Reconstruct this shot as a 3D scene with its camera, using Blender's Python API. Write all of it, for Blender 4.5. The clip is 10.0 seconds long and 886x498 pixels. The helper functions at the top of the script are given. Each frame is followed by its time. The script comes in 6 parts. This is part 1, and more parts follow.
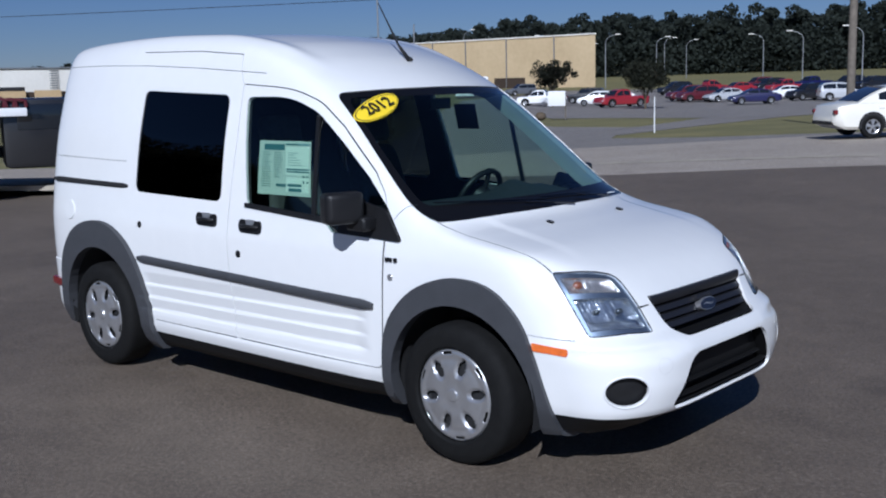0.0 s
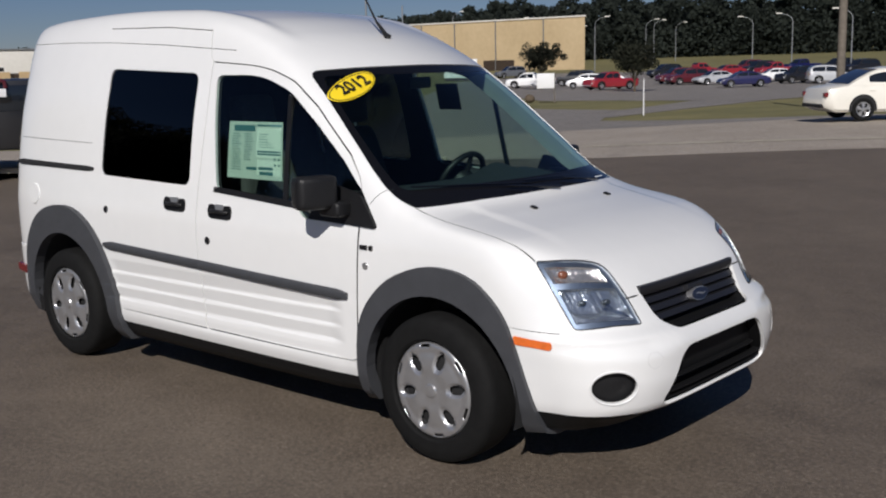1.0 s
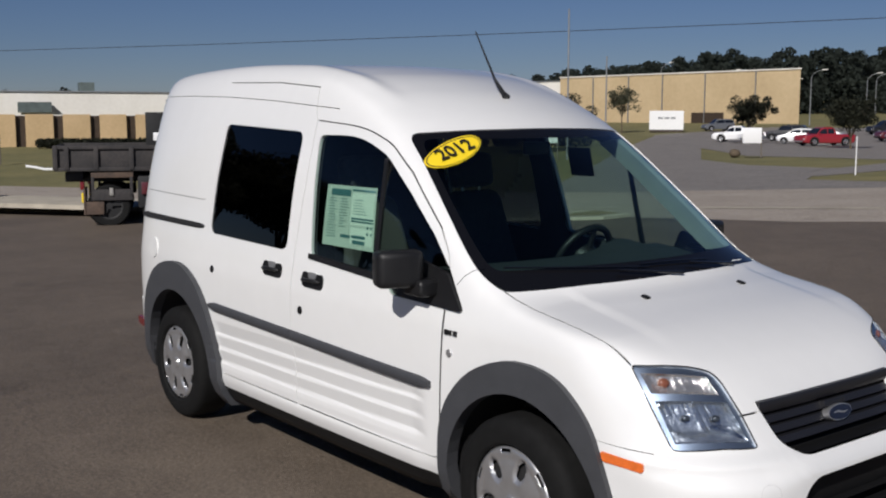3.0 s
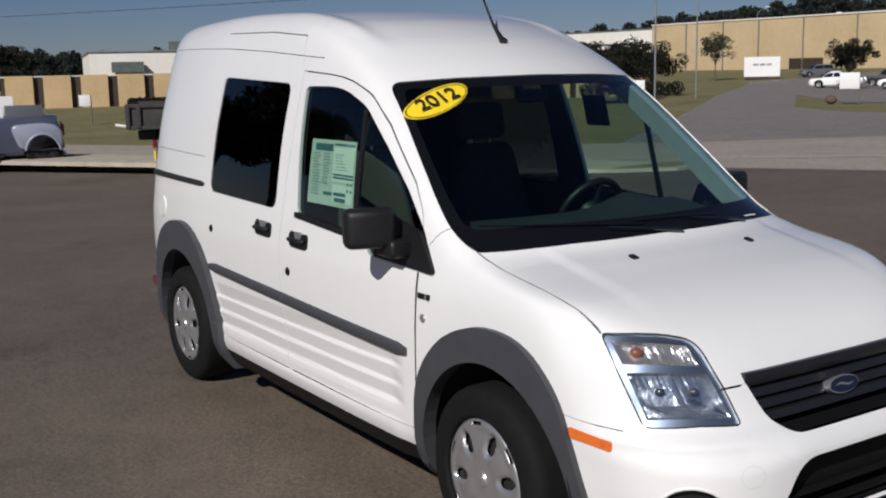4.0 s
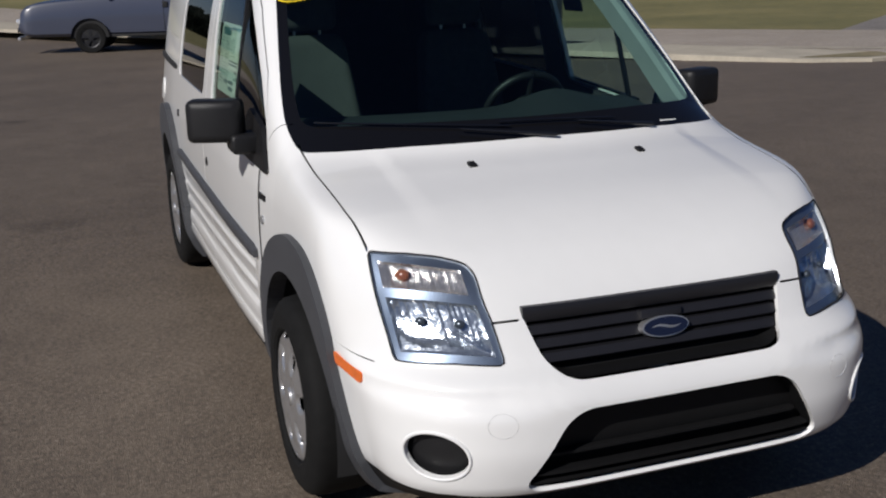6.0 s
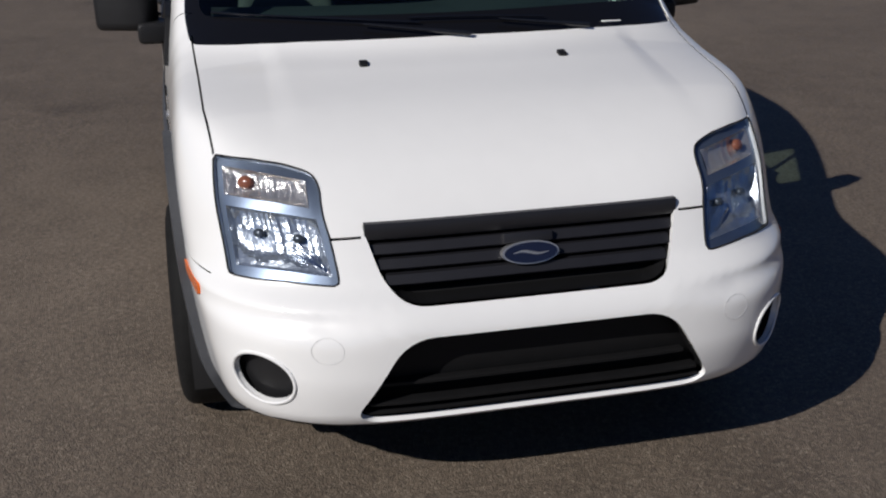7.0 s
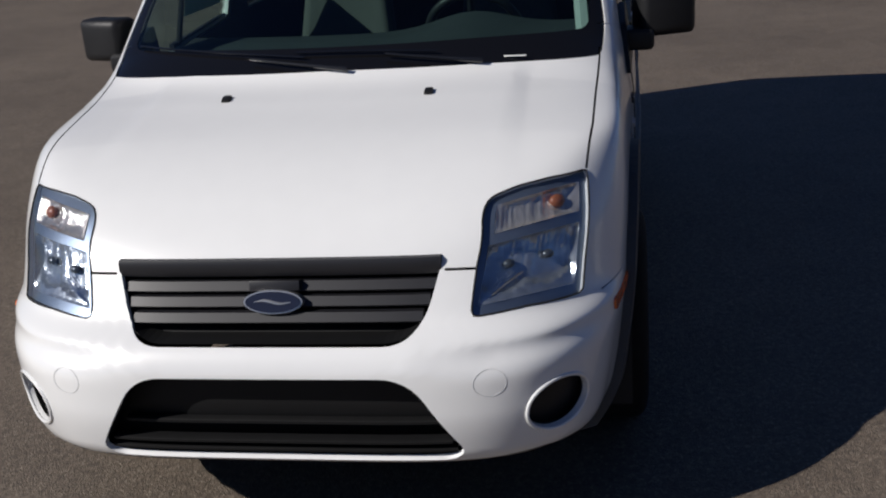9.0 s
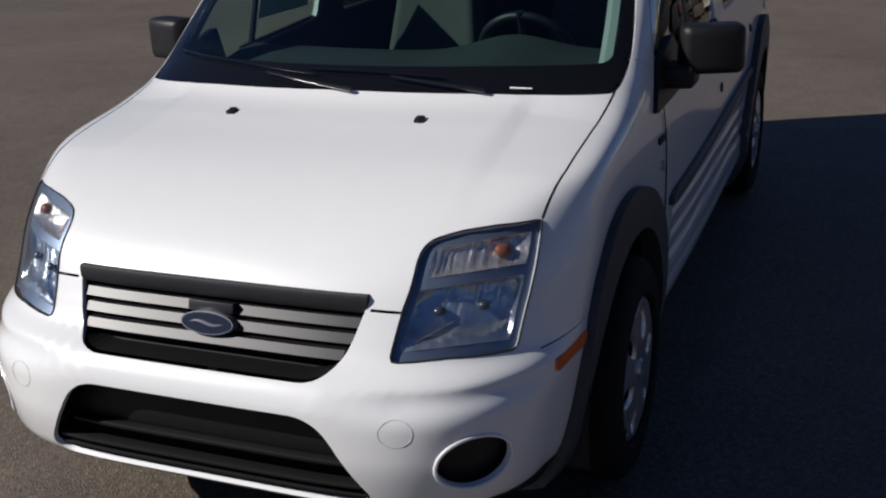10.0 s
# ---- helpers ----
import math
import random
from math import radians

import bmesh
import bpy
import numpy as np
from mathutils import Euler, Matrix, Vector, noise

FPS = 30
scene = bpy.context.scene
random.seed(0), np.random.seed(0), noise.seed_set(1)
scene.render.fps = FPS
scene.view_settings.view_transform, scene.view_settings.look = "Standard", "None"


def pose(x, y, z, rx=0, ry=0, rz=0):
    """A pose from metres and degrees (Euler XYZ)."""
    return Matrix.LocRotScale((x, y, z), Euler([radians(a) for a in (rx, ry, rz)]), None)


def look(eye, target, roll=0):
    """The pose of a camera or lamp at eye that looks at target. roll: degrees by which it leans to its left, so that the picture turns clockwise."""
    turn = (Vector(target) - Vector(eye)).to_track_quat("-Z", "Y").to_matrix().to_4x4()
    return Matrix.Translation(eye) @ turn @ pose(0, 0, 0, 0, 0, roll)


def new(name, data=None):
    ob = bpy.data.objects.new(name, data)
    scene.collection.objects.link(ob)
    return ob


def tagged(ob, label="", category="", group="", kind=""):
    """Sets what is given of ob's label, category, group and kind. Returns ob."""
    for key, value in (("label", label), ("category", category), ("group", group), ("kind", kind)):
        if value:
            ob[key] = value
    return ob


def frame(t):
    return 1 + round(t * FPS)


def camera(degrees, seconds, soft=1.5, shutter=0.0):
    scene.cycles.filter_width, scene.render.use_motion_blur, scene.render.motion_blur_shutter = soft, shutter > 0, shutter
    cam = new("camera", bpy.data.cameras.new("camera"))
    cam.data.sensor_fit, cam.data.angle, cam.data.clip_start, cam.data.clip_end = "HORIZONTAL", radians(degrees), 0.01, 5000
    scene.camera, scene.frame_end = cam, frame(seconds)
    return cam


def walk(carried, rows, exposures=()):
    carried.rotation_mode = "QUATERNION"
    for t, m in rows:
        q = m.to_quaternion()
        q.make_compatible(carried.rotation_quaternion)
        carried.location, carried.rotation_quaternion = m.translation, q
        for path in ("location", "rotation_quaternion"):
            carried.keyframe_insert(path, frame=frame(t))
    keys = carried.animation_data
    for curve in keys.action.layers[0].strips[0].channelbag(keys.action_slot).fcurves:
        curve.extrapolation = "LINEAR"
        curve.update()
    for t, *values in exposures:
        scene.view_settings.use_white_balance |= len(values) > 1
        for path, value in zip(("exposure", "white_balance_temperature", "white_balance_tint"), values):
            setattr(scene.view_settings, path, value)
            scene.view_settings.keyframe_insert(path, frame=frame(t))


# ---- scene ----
cam = camera(44.8, 10.0, soft=2.1)
PATH = [
    (0, (4.537, -4.397, 1.715), (3.222, -2.922, 1.408), -1.3),
    (0.5, (4.514, -4.357, 1.685), (3.212, -2.872, 1.369), -1.1),
    (1, (4.401, -4.17, 1.692), (3.104, -2.686, 1.353), -1.2),
    (1.5, (4.304, -4.052, 1.715), (2.964, -2.603, 1.386), -1.0),
    (2, (4.264, -3.901, 1.721), (2.803, -2.572, 1.402), -1.5),
    (2.5, (4.302, -3.656, 1.758), (2.757, -2.415, 1.491), -0.3),
    (2.7, (4.327, -3.58, 1.756), (2.775, -2.342, 1.512), -0.1),
    (3.8, (4.294, -3.061, 1.744), (2.666, -1.941, 1.437), -0.6),
    (4, (4.344, -2.926, 1.727), (2.693, -1.846, 1.395), -1.2),
    (4.5, (4.492, -2.62, 1.74), (2.808, -1.606, 1.37), 0.2),
    (5, (4.522, -2.289, 1.697), (2.82, -1.355, 1.217), -1.1),
    (5.2, (4.507, -2.156, 1.715), (2.803, -1.26, 1.175), -1.1),
    (6.3, (4.673, -1.315, 1.668), (2.846, -0.707, 1.125), -1.2),
    (6.5, (4.668, -1.171, 1.636), (2.843, -0.595, 1.056), -1.3),
    (7, (4.618, -0.774, 1.66), (2.799, -0.355, 0.943), -0.6),
    (7.5, (4.705, -0.358, 1.661), (2.838, -0.186, 0.966), -2.4),
    (8, (4.709, 0.029, 1.677), (2.842, 0.023, 0.959), -2.4),
    (8.5, (4.594, 0.424, 1.679), (2.723, 0.287, 0.985), -2.6),
    (9, (4.529, 0.842, 1.663), (2.678, 0.507, 0.983), -4.4),
    (9.5, (4.446, 1.198, 1.671), (2.647, 0.712, 0.946), -4.1),
    (10, (4.224, 1.455, 1.714), (2.486, 0.733, 1.036), -2.7),
]
walk(cam, [(t, look(eye, target, roll)) for t, eye, target, roll in PATH],
     exposures=[(0.0, 0.12, 5450, 10), (0.5, 0.05, 6100, 10), (0.9, 0.0, 6500, 10), (8.3, 0.0, 6500, 10), (9.0, 0.10, 6500, 10), (10.0, 0.12, 6500, 10)])

# ---- light ----
SUN_WAY = Vector((0.76, -1.19, 1.0)).normalized()
world = bpy.data.worlds.new("world")
scene.world = world
world.use_nodes = True
sky = world.node_tree.nodes.new("ShaderNodeTexSky")
sky.sky_type, sky.sun_disc = "NISHITA", False
sky.sun_elevation = math.asin(SUN_WAY.z)
sky.sun_rotation = math.atan2(SUN_WAY.x, SUN_WAY.y)
sky.altitude, sky.air_density, sky.dust_density, sky.ozone_density = 900, 1.0, 0.0, 5.0
back = world.node_tree.nodes["Background"]
back.inputs[1].default_value = 0.028
haze = world.node_tree.nodes.new("ShaderNodeMix")
haze.data_type, haze.blend_type = "RGBA", "MULTIPLY"
haze.inputs[0].default_value, haze.inputs[7].default_value = 1.0, (0.95, 0.99, 1.26, 1)
world.node_tree.links.new(sky.outputs[0], haze.inputs[6])
world.node_tree.links.new(haze.outputs[2], back.inputs[0])
sun = new("sun", bpy.data.lights.new("sun", "SUN"))
sun.data.energy, sun.data.angle, sun.data.color = 4.12, radians(0.53), (1.0, 0.96, 0.92)
sun.matrix_world = look(SUN_WAY * 50, (0, 0, 0))
scene.view_settings.exposure = 0.0


# ---- materials ----
def material(name, base, rough=0.5, metal=0.0, vary=0.0, scale=8.0, bump=0.0, bump_scale=60.0, coat=0.0, spread=None, random_tint=0.0, **more):
    """A Principled material whose colour varies at two scales, with fine relief."""
    m = bpy.data.materials.new(name)
    m.use_nodes = True
    nt = m.node_tree
    b = nt.nodes["Principled BSDF"]
    b.inputs["Base Color"].default_value = (*base, 1)
    b.inputs["Roughness"].default_value, b.inputs["Metallic"].default_value = rough, metal
    b.inputs["Coat Weight"].default_value = coat
    b.inputs["Coat Roughness"].default_value = 0.10
    for key, value in more.items():
        b.inputs[key].default_value = value
    coords = nt.nodes.new("ShaderNodeTexCoord")
    if vary or spread:
        big, small = nt.nodes.new("ShaderNodeTexNoise"), nt.nodes.new("ShaderNodeTexNoise")
        for n, s in ((big, scale), (small, scale * 9)):
            n.inputs["Scale"].default_value, n.inputs["Detail"].default_value = s, 6
            nt.links.new(coords.outputs["Object"], n.inputs["Vector"])
        mix = nt.nodes.new("ShaderNodeMath")
        mix.operation = "MULTIPLY_ADD"
        nt.links.new(big.outputs[0], mix.inputs[0])
        mix.inputs[1].default_value = 0.6
        half = nt.nodes.new("ShaderNodeMath")
        half.operation = "MULTIPLY"
        half.inputs[1].default_value = 0.4
        nt.links.new(small.outputs[0], half.inputs[0])
        nt.links.new(half.outputs[0], mix.inputs[2])
        ramp = nt.nodes.new("ShaderNodeValToRGB")
        lo, hi = (spread if spread else ([c * (1 - vary) for c in base], [min(1, c * (1 + vary)) for c in base]))
        ramp.color_ramp.elements[0].position, ramp.color_ramp.elements[1].position = 0.32, 0.68
        ramp.color_ramp.elements[0].color, ramp.color_ramp.elements[1].color = (*lo, 1), (*hi, 1)
        nt.links.new(mix.outputs[0], ramp.inputs[0])
        out = ramp.outputs[0]
        if random_tint:
            info, hsv = nt.nodes.new("ShaderNodeObjectInfo"), nt.nodes.new("ShaderNodeHueSaturation")
            span = nt.nodes.new("ShaderNodeMapRange")
            span.inputs["To Min"].default_value, span.inputs["To Max"].default_value = 1 - random_tint, 1 + random_tint
            nt.links.new(info.outputs["Random"], span.inputs["Value"])
            nt.links.new(span.outputs[0], hsv.inputs["Value"])
            nt.links.new(out, hsv.inputs["Color"])
            out = hsv.outputs[0]
        nt.links.new(out, b.inputs["Base Color"])
    if bump:
        n, bp = nt.nodes.new("ShaderNodeTexNoise"), nt.nodes.new("ShaderNodeBump")
        n.inputs["Scale"].default_value, n.inputs["Detail"].default_value = bump_scale, 4
        nt.links.new(coords.outputs["Object"], n.inputs["Vector"])
        nt.links.new(n.outputs[0], bp.inputs["Height"])
        bp.inputs["Strength"].default_value, bp.inputs["Distance"].default_value = bump, 0.01
        nt.links.new(bp.outputs[0], b.inputs["Normal"])
    return m


def pane_material(name, tint, gloss=1.0):
    """Thin glass: tinted see-through with Fresnel gloss."""
    m = bpy.data.materials.new(name)
    m.use_nodes = True
    nt = m.node_tree
    nt.nodes.remove(nt.nodes["Principled BSDF"])
    clear, shine, mix, rim, power, span = (nt.nodes.new(k) for k in ("ShaderNodeBsdfTransparent", "ShaderNodeBsdfGlossy", "ShaderNodeMixShader", "ShaderNodeLayerWeight", "ShaderNodeMath", "ShaderNodeMath"))
    clear.inputs[0].default_value = (*tint, 1)
    shine.inputs["Roughness"].default_value = 0.01
    shine.inputs["Color"].default_value = (gloss, gloss, gloss, 1)
    rim.inputs["Blend"].default_value = 0.5
    power.operation, power.inputs[1].default_value = "POWER", 4.5
    span.operation, span.inputs[1].default_value, span.inputs[2].default_value = "MULTIPLY_ADD", 0.9, 0.05
    nt.links.new(rim.outputs["Facing"], power.inputs[0])
    nt.links.new(power.outputs[0], span.inputs[0])
    nt.links.new(span.outputs[0], mix.inputs[0])
    nt.links.new(clear.outputs[0], mix.inputs[1])
    nt.links.new(shine.outputs[0], mix.inputs[2])
    nt.links.new(mix.outputs[0], nt.nodes["Material Output"].inputs[0])
    return m


white_paint = material("white_paint", (0.80, 0.80, 0.79), 0.32, vary=0.02, scale=1.5, coat=1.0)
black_plastic = material("black_plastic", (0.010, 0.010, 0.011), 0.45, vary=0.15, scale=20, bump=0.12, bump_scale=900, **{"Specular IOR Level": 0.35})
grey_plastic = material("grey_plastic", (0.050, 0.052, 0.058), 0.55, vary=0.12, scale=12, bump=0.15, bump_scale=700)
border_black = material("border_black", (0.006, 0.006, 0.007), 0.12)
intake_black = material("intake_black", (0.0045, 0.0045, 0.005), 0.6, vary=0.2, scale=30, **{"Specular IOR Level": 0.3})
gap_black = material("gap_black", (0.012, 0.012, 0.013), 0.8)
trim_dark = material("trim_dark", (0.035, 0.037, 0.042), 0.75, vary=0.15, scale=15, bump=0.1, bump_scale=500)
wiper_black = material("wiper_black", (0.010, 0.010, 0.011), 0.22)
pillar_grey = material("pillar_grey", (0.25, 0.265, 0.26), 0.8, vary=0.1, scale=12, bump=0.1, bump_scale=400)
cloth_grey = material("cloth_grey", (0.042, 0.044, 0.048), 0.9, vary=0.25, scale=40, bump=0.3, bump_scale=600)
cloth_light = material("cloth_light", (0.055, 0.062, 0.060), 0.9, vary=0.1, scale=6, bump=0.2, bump_scale=20)
rubber = material("rubber", (0.007, 0.007, 0.007), 0.8, vary=0.3, scale=25, bump=0.2, bump_scale=300, **{"Specular IOR Level": 0.2})
silver = material("silver", (0.50, 0.50, 0.51), 0.30, metal=0.75, vary=0.06, scale=30)
chrome = material("chrome", (0.85, 0.86, 0.88), 0.06, metal=1.0)
lamp_chrome = material("lamp_chrome", (0.52, 0.55, 0.59), 0.25, metal=0.85, vary=0.22, scale=45, bump=0.3, bump_scale=40)
lamp_bezel = material("lamp_bezel", (0.22, 0.26, 0.33), 0.40, metal=0.85, vary=0.08, scale=20)
lamp_shield = material("lamp_shield", (0.10, 0.11, 0.12), 0.25, metal=0.6, vary=0.15, scale=60)
amber_chrome = material("amber_chrome", (0.62, 0.58, 0.55), 0.20, metal=0.75, vary=0.22, scale=60, bump=0.3, bump_scale=120)
amber = material("amber", (0.75, 0.16, 0.03), 0.25, vary=0.15, scale=60, coat=0.6)
amber_bulb = material("amber_bulb", (0.24, 0.08, 0.04), 0.2, vary=0.1, scale=60)
red_lens = material("red_lens", (0.15, 0.010, 0.012), 0.25, coat=0.6)
badge_blue = material("badge_blue", (0.006, 0.009, 0.028), 0.35, coat=0.4)
yellow_vinyl = material("yellow_vinyl", (0.85, 0.62, 0.02), 0.5)
black_print = material("black_print", (0.012, 0.012, 0.012), 0.6)
white_print = material("white_print", (0.8, 0.8, 0.78), 0.6)
paper_green = material("paper_green", (0.50, 0.62, 0.54), 0.7, vary=0.06, scale=10)
paper_pale = material("paper_pale", (0.66, 0.80, 0.70), 0.7)
print_teal = material("print_teal", (0.05, 0.16, 0.17), 0.7)
windscreen_glass = pane_material("windscreen_glass", (0.66, 0.84, 0.79))
door_glass = pane_material("door_glass", (0.66, 0.76, 0.71))
privacy_glass = pane_material("privacy_glass", (0.05, 0.055, 0.06))
lens_glass = pane_material("lens_glass", (0.92, 0.95, 0.98))
mirror_glass = material("mirror_glass", (0.9, 0.9, 0.9), 0.02, metal=1.0)


# ---- building helpers ----
def thing(name, label, category, group="", kind="", m=None):
    ob = tagged(new(name), label, category, group, kind)
    ob.empty_display_size = 0.2
    if m is not None:
        ob.matrix_basis = m
    return ob


def mesh_object(name, bm, mat, parent=None, label="", smooth=True, angle=35.0):
    me = bpy.data.meshes.new(name)
    bmesh.ops.recalc_face_normals(bm, faces=bm.faces)
    if smooth:
        for face in bm.faces:
            face.smooth = True
        for e in bm.edges:
            if len(e.link_faces) == 2 and e.calc_face_angle(0) > radians(angle):
                e.smooth = False
    bm.to_mesh(me)
    bm.free()
    for one in (mat if isinstance(mat, (list, tuple)) else [mat]):
        me.materials.append(one)
    ob = new(name, me)
    if parent is not None:
        ob.parent = parent
    if label:
        ob["label"] = label
    return ob


def part(name, bm, mat, parent, label="", smooth=True, angle=35.0):
    return mesh_object(name, bm, mat, parent, label, smooth, angle)


def box(bm, size, at=(0, 0, 0), bevel=0.0, turn=None, segments=2):
    m = Matrix.Translation(at) @ (turn if turn is not None else Matrix.Identity(4)) @ Matrix.Diagonal((*size, 1))
    made = bmesh.ops.create_cube(bm, size=1, matrix=m)["verts"]
    if bevel:
        edges = list({e for v in made for e in v.link_edges})
        bmesh.ops.bevel(bm, geom=edges, offset=bevel, segments=segments, affect="EDGES", profile=0.6)
    return bm


def tube(bm, points, radius, sides=10, closed=False, caps=True):
    """A round bar along points; radius may be a list."""
    pts = [Vector(p) for p in points]
    n = len(pts)
    radii = radius if isinstance(radius, (list, tuple)) else [radius] * n
    rings, side = [], None
    for i, p in enumerate(pts):
        a, b = (pts[i - 1], pts[(i + 1) % n]) if closed else (pts[max(0, i - 1)], pts[min(n - 1, i + 1)])
        way = (b - a).normalized()
        if side is None:
            side = way.orthogonal().normalized()
        side = (side - way * side.dot(way)).normalized()
        up = way.cross(side)
        rings.append([bm.verts.new(p + radii[i] * (side * math.cos(t) + up * math.sin(t))) for t in (2 * math.pi * k / sides for k in range(sides))])
    pairs = list(zip(rings, rings[1:])) + ([(rings[-1], rings[0])] if closed else [])
    for r, s in pairs:
        for k in range(sides):
            bm.faces.new((r[k], r[(k + 1) % sides], s[(k + 1) % sides], s[k]))
    if caps and not closed:
        bm.faces.new(rings[0][::-1])
        bm.faces.new(rings[-1])
    return bm


def lathe(bm, profile, sides=64, axis="y", m=None):
    """A turned form: profile of (radius, along)."""
    rings = []
    for r, h in profile:
        ring = []
        for k in range(sides):
            t = 2 * math.pi * k / sides
            p = Vector((r * math.cos(t), h, r * math.sin(t))) if axis == "y" else Vector((r * math.cos(t), r * math.sin(t), h))
            ring.append(bm.verts.new(m @ p if m is not None else p))
        rings.append(ring)
    for r, s in zip(rings, rings[1:]):
        for k in range(sides):
            bm.faces.new((r[k], r[(k + 1) % sides], s[(k + 1) % sides], s[k]))
    return bm


def slab(bm, outline, depth, m=None):
    """A flat outline of (u, v), thickened along its third axis."""
    m = m if m is not None else Matrix.Identity(4)
    front = [bm.verts.new(m @ Vector((u, v, 0))) for u, v in outline]
    behind = [bm.verts.new(m @ Vector((u, v, -depth))) for u, v in outline]
    bm.faces.new(front)
    bm.faces.new(behind[::-1])
    n = len(outline)
    for k in range(n):
        bm.faces.new((front[k], behind[k], behind[(k + 1) % n], front[(k + 1) % n]))
    return bm


def rounded(points, radius, steps=5):
    """A polygon of 2-D or 3-D points with its corners rounded."""
    pts, out = [Vector(p) for p in points], []
    n = len(pts)
    radii = radius if isinstance(radius, (list, tuple)) else [radius] * n
    for i, p in enumerate(pts):
        a, b = pts[i - 1], pts[(i + 1) % n]
        ra = min(radii[i], (a - p).length * 0.45)
        rb = min(radii[i], (b - p).length * 0.45)
        if radii[i] <= 0:
            out.append(p.copy())
            continue
        s, e = p + (a - p).normalized() * ra, p + (b - p).normalized() * rb
        for k in range(steps + 1):
            t = k / steps
            out.append(s * (1 - t) ** 2 + p * 2 * t * (1 - t) + e * t * t)
    return out

def curve(knots):
    """Smooth monotone interpolation through (at, value) pairs."""
    xs = np.array([k[0] for k in knots], float)
    ys = np.array([k[1] for k in knots], float)
    h = np.diff(xs)
    d = np.diff(ys) / h
    m = np.zeros_like(xs)
    m[1:-1] = np.where(d[:-1] * d[1:] > 0, 2 * d[:-1] * d[1:] / (d[:-1] + d[1:] + 1e-12), 0)
    m[0], m[-1] = d[0], d[-1]

    def at(x):
        x = np.clip(np.asarray(x, float), xs[0], xs[-1])
        i = np.clip(np.searchsorted(xs, x) - 1, 0, len(h) - 1)
        t = (x - xs[i]) / h[i]
        return ((1 + 2 * t) * (1 - t) ** 2 * ys[i] + t * (1 - t) ** 2 * h[i] * m[i]
                + t * t * (3 - 2 * t) * ys[i + 1] + t * t * (t - 1) * h[i] * m[i + 1])
    return at


def smooth_max(a, b, k):
    return 0.5 * (a + b + np.sqrt((a - b) ** 2 + k * k))


# half width of the van's flank by height, and what the plan takes off it by length
flank = curve([(0.15, 0.80), (0.26, 0.850), (0.34, 0.876), (0.50, 0.886), (0.80, 0.895), (0.90, 0.893), (1.00, 0.882), (1.10, 0.868),
               (1.40, 0.814), (1.66, 0.747), (1.80, 0.708), (1.90, 0.674), (2.05, 0.59)])
plan = curve([(-2.4, 0.075), (-2.15, 0.045), (-1.8, 0.02), (-1.2, 0.002), (-0.5, 0.0), (0.3, 0.001), (0.9, 0.012), (1.1, 0.019), (1.4, 0.027), (1.7, 0.035), (1.9, 0.046), (2.05, 0.062),
              (2.2, 0.10), (2.5, 0.20)])
# height along the middle: hood, windscreen, roof
crest = curve([(-2.4, 1.95), (-2.2, 1.98), (-1.6, 2.02), (-1.0, 2.032), (-0.4, 2.015), (0.0, 1.962), (0.3, 1.875), (0.52, 1.775),
               (0.75, 1.63), (1.1, 1.365), (1.40, 1.135), (1.50, 1.075), (1.62, 1.043), (1.85, 0.985), (2.03, 0.915), (2.16, 0.83), (2.3, 0.69), (2.5, 0.4)])
# how far the nose reaches forward by height, in the middle
nose = curve([(0.1, 2.05), (0.20, 2.15), (0.26, 2.235), (0.30, 2.318), (0.34, 2.342), (0.45, 2.362), (0.55, 2.362), (0.60, 2.335), (0.645, 2.26),
              (0.70, 2.225), (0.80, 2.175), (0.90, 2.10), (1.1, 1.9)])


def van_field(x, y, z):
    """Negative inside the van's outer skin."""
    a = np.abs(y)
    side = a - flank(z) + plan(x) + np.interp(x, (1.7, 2.0), (0, 1)) * np.interp(z, (0.3, 0.6, 0.9), (0.03, 0.0, -0.012))
    bow = np.interp(x, (1.2, 1.8), (0.18, 0.045)) * (a / 0.75) ** 2
    crease = 0.007 * np.clip((a - 0.53) / 0.05, 0, 1) * np.clip((x - 1.35) / 0.1, 0, 1) * np.clip((2.0 - x) / 0.5, 0, 1)
    ridge = 0.014 * np.exp(-((a - 0.56) / 0.05) ** 2) * np.clip((0.35 - x) / 0.3, 0, 1)
    top = (z - crest(x + bow) + crease - ridge + 0.03 * a * a * np.clip(1.2 - x, 0, 1)) / np.sqrt(1 + np.clip(1.3 - np.abs(x - 1.0), 0, 0.6))
    front = x - nose(z) + 0.25 * (a / 0.80) ** 5 + 0.022 * np.exp(-((z - 0.578) / 0.030) ** 2) * np.clip((a - 0.36) / 0.16, 0, 1)
    rear = -x - 2.215 + 0.10 * a ** 3 + 0.06 * np.clip(z - 1.2, 0, 1) ** 2
    under = 0.20 - z
    f = smooth_max(side, top, np.interp(x, (-0.2, 0.3, 1.2, 1.8), (0.05, 0.07, 0.06, 0.025)))
    f = smooth_max(f, front, 0.05)
    f = smooth_max(f, rear, 0.08)
    return smooth_max(f, under, 0.02)

# ---- the van: one skin, cut into its panels ----
FRONT_AXLE, REAR_AXLE = 1.456, -1.456


def rib_press(x, z):
    """Depth of the pressed louvres in the lower doors: each leans out and steps back at its foot."""
    deep = np.interp(z - 0.011 * x, (0.352, 0.366, 0.400, 0.426, 0.440, 0.500, 0.514, 0.576, 0.590, 0.655), (-0.007, 0.0, 0.0, 0.003, 0.014, 0.004, 0.014, 0.004, 0.014, 0.0))
    ends = np.interp(x, (-1.02, -0.93, 0.82, 0.90), (0, 1, 1, 0))
    return deep * ends


